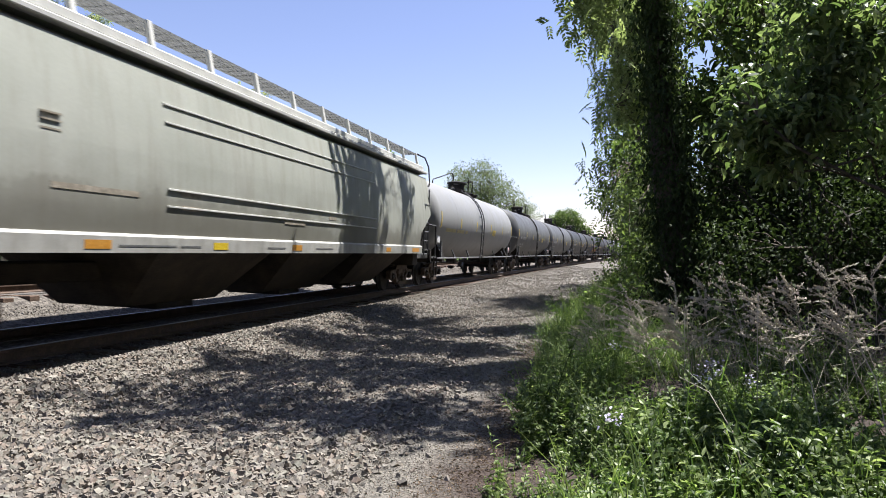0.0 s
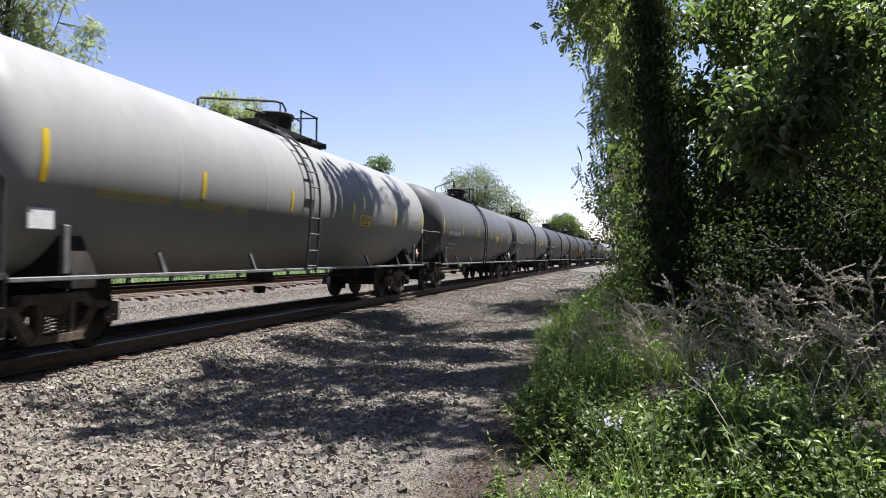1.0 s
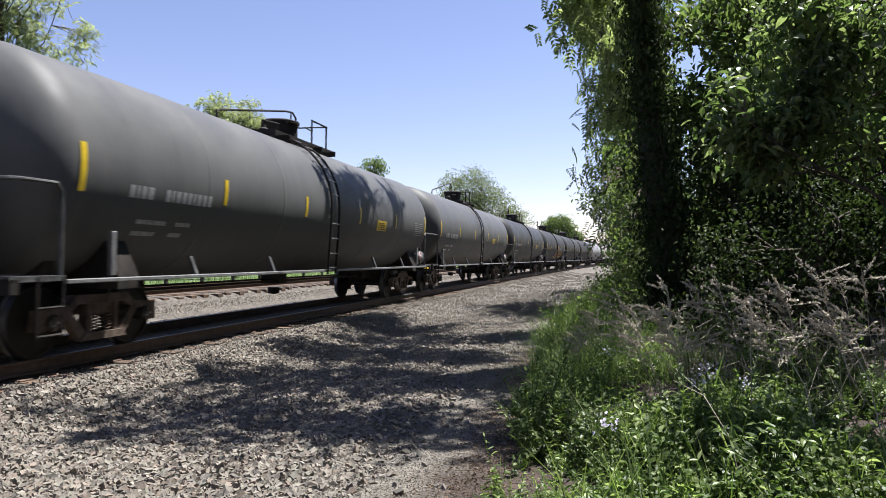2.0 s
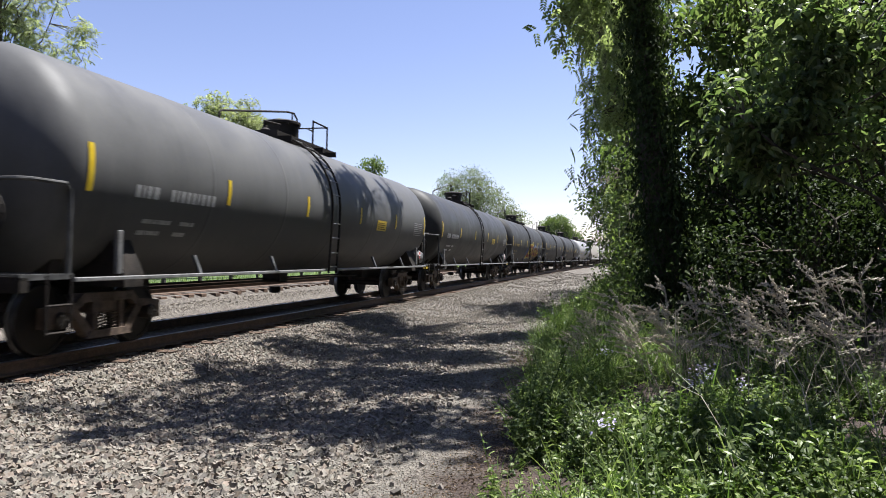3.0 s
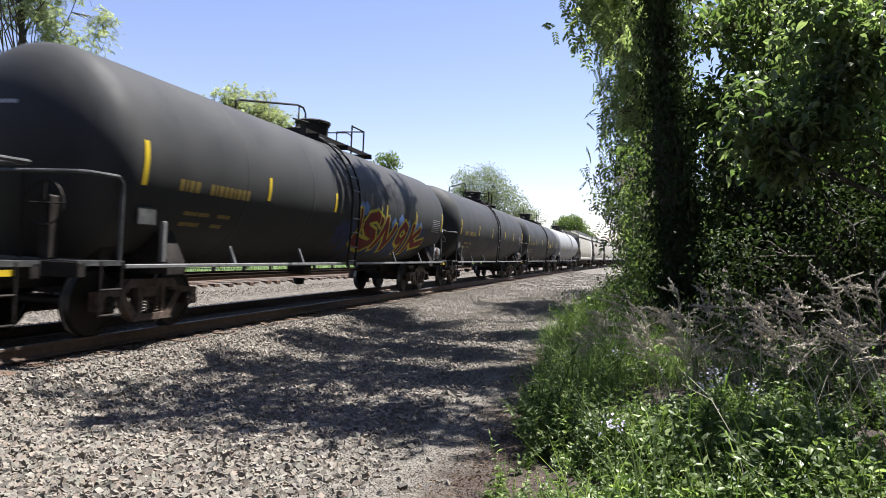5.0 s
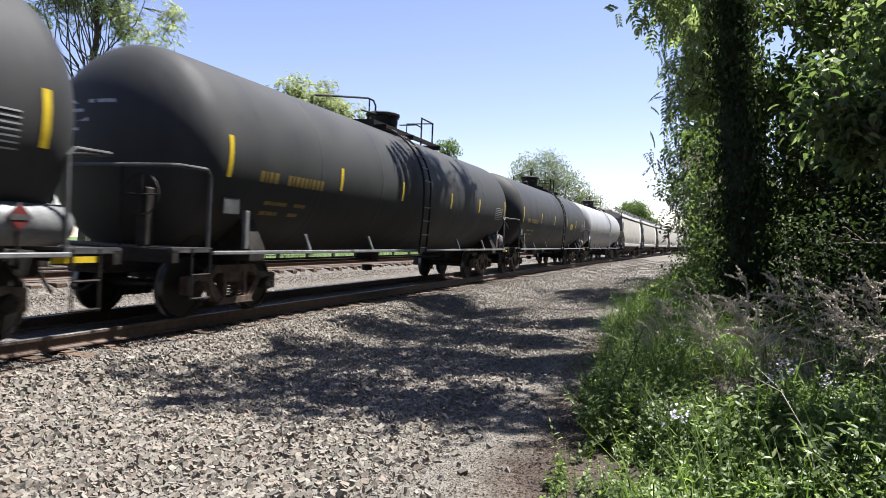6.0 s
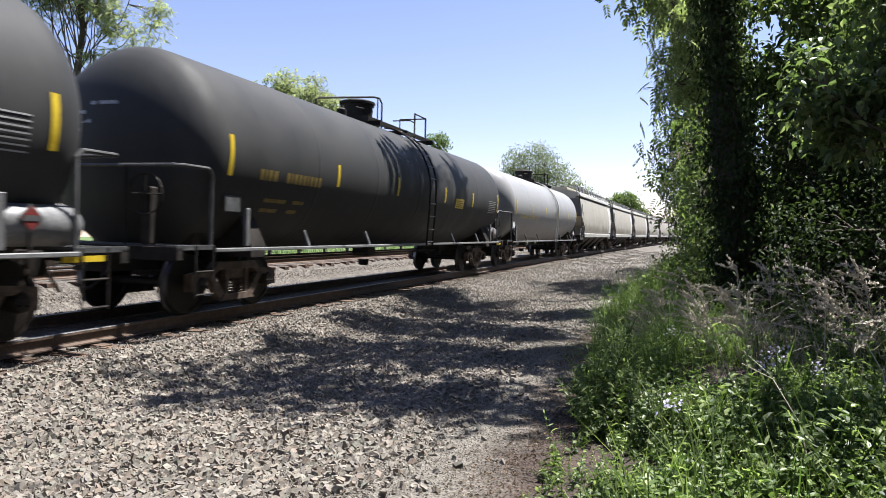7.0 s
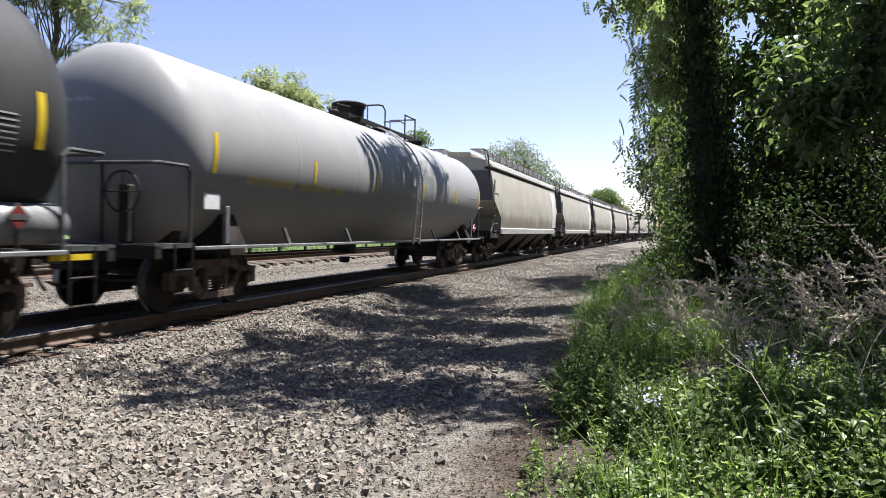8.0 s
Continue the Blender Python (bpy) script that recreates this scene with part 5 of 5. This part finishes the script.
def weed_template(seed, h, leaf, width, levels=8):
    """A leaning stem with leaves all round it, smaller towards the tip."""
    r = random.Random(seed)
    V, F = [], []
    lv, lf = leaf_template(leaf, width, 0.18, 0.3)
    k = 0
    lean = (r.uniform(-0.2, 0.2), r.uniform(-0.2, 0.2))
    for level in range(levels):
        q = level / (levels - 1)
        z = h * (0.12 + 0.88 * q)
        for s in range(r.choice((1, 2, 2, 3))):
            a = r.uniform(0, 6.28)
            up = -0.25 + 0.8 * q + r.uniform(-0.35, 0.35)
            size = (1.1 - 0.55 * q) * r.uniform(0.65, 1.2)
            c, w = math.cos(a), math.sin(a)
            p = lv * size
            p = np.stack([p[:, 0], p[:, 1] * math.cos(up) - p[:, 2] * math.sin(up), p[:, 1] * math.sin(up) + p[:, 2] * math.cos(up)], -1)
            p = p @ np.array([(c, w, 0), (-w, c, 0), (0, 0, 1)])
            F.append(lf + k); V.append(p + (lean[0] * z * q, lean[1] * z * q, z)); k += len(lv)
    w = 0.003
    x, y = lean[0] * h, lean[1] * h
    st = np.array([(-w, 0, 0), (w, 0, 0), (x + w, y, h), (x - w, y, h), (0, w, 0), (0, -w, 0), (x, y - w, h), (x, y + w, h)], float)
    V.append(st); F.append(np.array([(0, 1, 2), (0, 2, 3), (4, 5, 6), (4, 6, 7)]) + k)
    return np.concatenate(V), np.concatenate(F)


def plant_stuff(name, label, sets, material):
    V, F, n = [], [], 0
    for template, p, tilt, size in sets:
        hump = np.clip(clumpy(p[:, 0] * 0.8, p[:, 1] * 0.8, 4.9), 0.22, 1.1)
        p = p[hump > rng.uniform(0.2, 0.7, len(p))]
        hump = np.clip(clumpy(p[:, 0] * 0.8, p[:, 1] * 0.8, 4.9), 0.22, 1.1)
        m = len(p)
        v, f = scatter(template, p, rng.uniform(0, 6.28, m), rng.normal(0, tilt, m), rng.normal(0, tilt, m), rng.uniform(*size, m) * (0.62 + 0.6 * hump))
        V.append(v); F.append(f + n); n += len(v)
    ob = new(name, big_mesh(name, np.concatenate(V), np.concatenate(F), material))
    return tagged(ob, label, "plants", kind="stuff")


BLADE, TALL = blade_template(0.34, 0.005), blade_template(0.6, 0.006)
ARCH = (blade_template(0.6, 0.0045)[0] * (1, 2.1, 0.85), blade_template(0.6, 0.0045)[1])
sets = []
for k in range(4):
    sets.append((weed_template(10 + k, 0.28, 0.062, 0.036, 10), weed_places(1150, 2.4, 8, 3.4, 1, 1 + 0.7 * k), 0.35, (0.45, 1.5)))
    sets.append((weed_template(20 + k, 0.17, 0.052, 0.034, 6), weed_places(2600, 1.9, 8, 3.4, 1, 5 + 0.9 * k), 0.45, (0.5, 1.6)))
    sets.append((weed_template(30 + k, 0.5, 0.085, 0.03, 10), weed_places(300, 4.0, 11, 3.8, 1, 9 + 0.8 * k), 0.3, (0.5, 1.15)))
    sets.append((weed_template(40 + k, 0.72, 0.10, 0.038, 12), weed_places(110, 5.5, 13, 4.4, 1, 13 + 0.8 * k), 0.3, (0.5, 1.15)))
    sets.append((weed_template(50 + k, 0.22, 0.085, 0.06, 7), weed_places(460, 2.0, 7, 3.4, 1, 17 + 1.1 * k), 0.4, (0.5, 1.3)))
    sets.append((weed_template(70 + k, 0.28, 0.1, 0.06, 6), weed_places(260, -7, 2.4, 4.0), 0.35, (0.6, 1.4)))
    sets.append((weed_template(80 + k, 0.34, 0.07, 0.03, 8), weed_places(600, 7, 13, 3.2, 1, 21 + 0.9 * k), 0.4, (0.5, 1.3)))
    sets.append((weed_template(60 + k, 0.5, 0.10, 0.04, 8), weed_places(230, 10, 26, 3.0), 0.2, (0.8, 1.5)))
for k in range(3):
    sets.append((weed_template(90 + k, 0.13, 0.05, 0.034, 5), weed_places(750, 1.9, 6.5, 0.9), 0.45, (0.5, 1.5)))
plant_stuff("undergrowth", "fresh green leafy weeds along the path's edge", sets, M_WEED)
plant_stuff("grass", "tufts of long green grass among the weeds",
            [(BLADE, weed_places(3000, -8, 2.2, 4.0), 0.45, (0.6, 1.5)), (BLADE, weed_places(3600, 1.9, 7.0, 0.8), 0.5, (0.25, 0.8)), (BLADE, weed_places(9000, 1.9, 10, 3.4, 1, 5), 0.45, (0.5, 1.2)), (TALL, weed_places(3500, 3.5, 16, 3.4, 1, 6), 0.45, (0.6, 1.2)), (ARCH, weed_places(4200, 7.5, 15, 1.7), 0.35, (0.6, 1.4)), (ARCH, weed_places(1800, 2.4, 7.5, 3.2, 1, 8), 0.4, (0.35, 0.8)), (TALL, weed_places(4500, 12, 40, 1.6), 0.4, (0.6, 1.3))], M_GRASS)


def far_grass():
    n = 9000
    y = rng.uniform(6, 120, n)
    x = -15.5 - rng.uniform(0, 1, n) ** 1.5 * 14 + bend(y)
    p = np.stack([x, y, ground_height(x, y)], -1)
    plant_stuff("verge_grass", "bright green grass verge beyond the second track", [(TALL, p, 0.3, (0.8, 2.0))], M_GRASS)


far_grass()


def dried_weed(x, y, h, lean, seed):
    """A dead stalk whose upper side branches are thick with short pale seed tufts."""
    r = random.Random(seed)
    b = Build()
    top = Vector((lean * h, r.uniform(-0.15, 0.15) * h, h))
    stem = [top * (i / 7) + Vector((0.1 * lean * h * math.sin(math.pi * i / 7), 0, 0)) + Vector((r.uniform(-0.012, 0.012), r.uniform(-0.012, 0.012), 0)) for i in range(8)]

    def spike(a, e, count, swell):
        sag = Vector((0, 0, -0.12 * (e - a).length))
        line = [a.lerp(e, q) + sag * q * q for q in (0, 0.25, 0.5, 0.75, 1.0)]
        b.tube(line, 0.0026, 3, 0.001)
        ahead = (e - a).normalized()
        for j in range(count):
            q = r.uniform(0.7, 3.99)
            c = line[int(q)].lerp(line[int(q) + 1], q % 1)
            d = c + ahead * r.uniform(0.005, 0.022) + Vector((r.uniform(-1, 1), r.uniform(-1, 1), r.uniform(-0.9, 1))) * 0.021 * swell * (1.25 - 0.2 * q)
            b.tube([c, d], 0.0018, 3, 0.005)
    for k in range(r.randint(10, 15)):
        i = r.randint(3, 6)
        a = stem[i].lerp(stem[i + 1], r.random())
        turn, rise = r.choice((math.pi, math.pi, math.pi * 0.8, math.pi * 1.2, 0.1)) + r.uniform(-0.5, 0.5), radians(r.uniform(6, 55))
        reach = r.uniform(0.2, 0.46) * (1.3 - 0.1 * i)
        spike(a, a + Vector((math.cos(turn) * math.cos(rise), math.sin(turn) * math.cos(rise), math.sin(rise))) * reach, int(120 * reach) + 12, r.uniform(0.8, 1.3))
    spike(stem[5], stem[7], 34, 1.2)
    ob = new("dried_weed")
    ob.matrix_basis = pose(x, y, float(ground_height(np.array(x), np.array(y))) - 0.02, 0, 0, r.uniform(-35, 35))
    part("stem", Build().tube(stem, 0.0045, 5, 0.002), M_STRAW, ob)
    tagged(part("plume", b, M_DRY, ob, "pale feathery seed plume"), kind="stuff")
    return tagged(ob, "dead pale brown weed stalk with feathery branches", "dried weed", "dried weeds in the undergrowth")


r0 = random.Random(11)
for k in range(6):
    dried_weed(r0.uniform(0.5, 1.0), r0.uniform(6.6, 7.3), r0.uniform(0.88, 1.15), r0.uniform(-0.4, 0.1), k)
for k in range(9):
    dried_weed(r0.uniform(1.3, 2.4), r0.uniform(6.2, 7.1), r0.uniform(0.98, 1.28), r0.uniform(-0.5, 0.0), 40 + k)
for k in range(7):
    dried_weed(r0.uniform(-0.3, 0.6), r0.uniform(8, 12), r0.uniform(0.55, 0.9), r0.uniform(-0.25, 0.2), 100 + k)


def dry_tangle():
    """Thin dead stems that cross one another above the weeds."""
    r = random.Random(29)
    b = Build()
    for k in range(150):
        x, y = r.uniform(0.5, 2.7), r.uniform(5.2, 7.8)
        z = float(ground_height(np.array(x), np.array(y))) + r.uniform(0.0, 0.25)
        a = Vector((x, y, z))
        e = a + Vector((r.gauss(-0.1, 0.28), r.gauss(0, 0.2), r.uniform(0.3, 0.85)))
        mid = a.lerp(e, 0.5) + Vector((r.gauss(0, 0.05), 0, r.uniform(0.0, 0.14)))
        b.tube([a, mid, e], 0.0024, 3, 0.001)
        for j in range(r.randint(1, 4)):
            c = mid.lerp(e, r.random())
            b.tube([c, c + Vector((r.gauss(0, 0.08), r.gauss(0, 0.06), r.uniform(0.02, 0.14)))], 0.0018, 3, 0.001)
    ob = part("dry_tangle", b, M_STRAW)
    tagged(ob, "tangle of thin grey dead stems above the weeds", "dead stems", kind="stuff")


dry_tangle()


def flower_head(x, y, z, seed):
    """A loose head of small four-petalled lilac flowers on a thin stem."""
    g = np.random.default_rng(seed)
    n = 26
    p = g.normal(size=(n, 3)) * (0.035, 0.035, 0.03)
    v, f = scatter(leaf_template(0.022, 0.018), p, g.uniform(0, 6.28, n), g.normal(0.2, 0.4, n), g.normal(0, 0.4, n), g.uniform(0.8, 1.3, n))
    fl = tagged(new("wildflower"), "pale lilac wildflower on a thin green stem among weeds", "flower", "wildflowers in the weeds")
    gz = float(ground_height(np.array(x), np.array(y)))
    fl.matrix_basis = pose(x, y, gz)
    h = z - gz
    part("blossom", big_mesh("blossom", v + (0, 0, h), f, M_PETAL), None, fl, "lilac petals")
    part("stem", Build().tube([(0.03, 0.02, -0.02), (0.01, 0, h * 0.5), (0, 0, h)], 0.004, 5), M_WEED, fl)


for k, (x, y, z) in enumerate([(0.0, 4.6, 0.55), (0.72, 5.6, 0.78), (0.78, 5.7, 0.70), (0.02, 7.4, 0.66), (0.64, 5.5, 0.70), (1.05, 5.9, 0.62)]):
    flower_head(x, y, z, k)


def bent_stalk(x, y, dx, dy, h, seed):
    """One long dead stem that leans over the weeds."""
    z = float(ground_height(np.array(x), np.array(y)))
    b = Build().tube([(0, 0, -0.02), (dx * 0.2, dy * 0.2, h * 0.55), (dx * 0.55, dy * 0.55, h * 0.9), (dx, dy, h)], 0.0042, 5, 0.0022)
    ob = part("dead_stalk", b, M_DRY)
    ob.matrix_basis = pose(x, y, z)
    tagged(ob, "long bare dead stalk bent over the weeds", "dead stalk", "dead stalks in the undergrowth")


for k, row in enumerate([(0.75, 4.3, -0.35, 0.3, 0.62), (1.35, 5.0, -0.4, 0.5, 0.9), (1.75, 5.1, -0.35, 0.4, 0.95), (0.55, 5.9, 0.02, 0.1, 1.0), (1.05, 5.7, 0.03, 0.1, 1.05)]):
    bent_stalk(*row, k)


# ---- leaf litter ----
def leaf_litter():
    """Brown dead leaves and bits of stalk where the gravel meets the weeds."""
    n = 11000
    y = 2.2 + 14 * rng.uniform(0, 1, n) ** 1.4
    x = path_edge(y) + rng.normal(-0.2, 0.22, n)
    p = np.stack([x, y, ground_height(x, y) + 0.006], -1)
    v, f = scatter(plain_leaf(0.05, 0.026, 0.35), p, rng.uniform(0, 6.28, n), rng.normal(0, 0.4, n), rng.normal(0, 0.5, n), rng.uniform(0.2, 0.75, n))
    tagged(new("leaf_litter", big_mesh("leaf_litter", v, f, M_LITTER)), "brown dead leaves strewn along the path's edge", "leaf litter", kind="stuff")


leaf_litter()


# ---- ballast ----
def stone_template(seed):
    r = np.random.default_rng(seed)
    v = np.array([(x, y, z) for x in (-1, 1) for y in (-1, 1) for z in (-1, 1)], float) * r.uniform(0.62, 1.0, (8, 3))
    v[:, 0] += v[:, 2] * r.uniform(-0.5, 0.5)
    v[:, 1] += v[:, 0] * r.uniform(-0.4, 0.4)
    v *= (1.0, r.uniform(0.55, 0.85), r.uniform(0.5, 0.75))
    q = [(0, 1, 3, 2), (4, 6, 7, 5), (0, 4, 5, 1), (2, 3, 7, 6), (0, 2, 6, 4), (1, 5, 7, 3)]
    return v, np.array([t for a, b, c, d in q for t in ((a, b, c), (a, c, d))])


def pebble_template(seed):
    r = np.random.default_rng(seed)
    v = np.array([(1, 0, 0), (-0.5, 0.8, 0), (-0.5, -0.8, 0), (0.1, 0, 0.6), (0, 0.1, -0.6)], float) * r.uniform(0.75, 1.1, (5, 3))
    return v, np.array([(0, 1, 3), (1, 2, 3), (2, 0, 3), (1, 0, 4), (2, 1, 4), (0, 2, 4)])


STONES = [stone_template(k) for k in range(10)]
PEBBLES = [pebble_template(k) for k in range(10)]


def ballast_places(count, y0, y1, u0, u1, power=1.0):
    y = y0 + (y1 - y0) * rng.uniform(0, 1, count) ** power
    u = u0 + (u1 - u0) * rng.uniform(0, 1, count) ** (1.45 if u0 < -6 and u1 > -2 else 1.0)
    if u0 < -6 and u1 > -3:      # the coarse stones thin out over the path
        u = u + (u > u1 - 1.3) * rng.normal(0, 0.4, count)
    x = u + bend(y)
    return np.stack([x, y, ground_height(x, y)], -1)


def make_ballast():
    V, F, n = [], [], 0
    zones = [(7000, -8, 2.6, -6.22, -1.3, 0.016, 0.036), (26000, 2.5, 9, -6.25, -2.2, 0.018, 0.036), (26000, 8, 15, -6.25, -2.6, 0.017, 0.034), (26000, 2.5, 12, -4.4, -1.7, 0.007, 0.019), (20000, 15, 34, -6.22, -2.0, 0.022, 0.044), (10000, 34, 80, -6.2, -0.9, 0.04, 0.07),
             (26000, 3, 55, -10.4, -9.2, 0.016, 0.032), (6500, 1, 26, -7.1, -6.15, 0.016, 0.034), (14000, 10, 28, -4.2, -1.2, 0.01, 0.024), (6000, 22, 38, -3.6, -1.0, 0.02, 0.04), (22000, 2.5, 10, -2.9, -1.05, 0.004, 0.012)]
    for count, y0, y1, u0, u1, a, b in zones:
        p = ballast_places(count, y0, y1, u0, u1, 1.25)
        for k in range(10):
            q = p[k::10]
            m = len(q)
            q[:, 2] += rng.uniform(-0.004, 0.016, m)
            v, f = scatter(STONES[k] if b < 0.05 and y1 < 16 and b > 0.02 else PEBBLES[k], q, rng.uniform(0, 6.28, m), rng.normal(0, 0.8, m), rng.normal(0, 0.8, m), a + (b - a) * rng.uniform(0, 1, m) ** 1.5)
            V.append(v); F.append(f + n); n += len(v)
    ob = tagged(new("ballast", big_mesh("ballast", np.concatenate(V), np.concatenate(F), M_STONE)), "loose angular grey crushed stone along the track", "ballast", kind="stuff")
    meshes = [big_mesh("stone", v, f, M_STONE1) for v, f in STONES]
    p = ballast_places(290, 3.6, 6.5, -5.6, -2.2)
    for k, q in enumerate(p):
        s = rng.uniform(0.017, 0.028)
        st = part("stone", meshes[k % 10], None, ob)
        st.matrix_basis = pose(q[0], q[1], q[2] + 0.012, *rng.uniform(-25, 25, 2), rng.uniform(0, 360)) @ Matrix.Diagonal((s, s, s, 1))


make_ballast()


# ---- the train's run ----
def motions():
    times = [0.5 * k for k in range(17)]
    for car, s in CARS:
        rows = []
        for t in times:
            c = s - travelled(t)
            rows.append((t, pose(NEAR + bend(c), c, RAIL, 0, CANT, math.degrees(-c / CURVE))))
        walk(car, rows)
        for w in car.children_recursive:
            if w.name.split(".")[0] == "wheelset":
                y = w.matrix_basis.translation.y
                walk(w, [(k / 30, pose(0, y, 0.457, math.degrees(travelled(k / 30) / 0.457))) for k in range(241)])


motions()
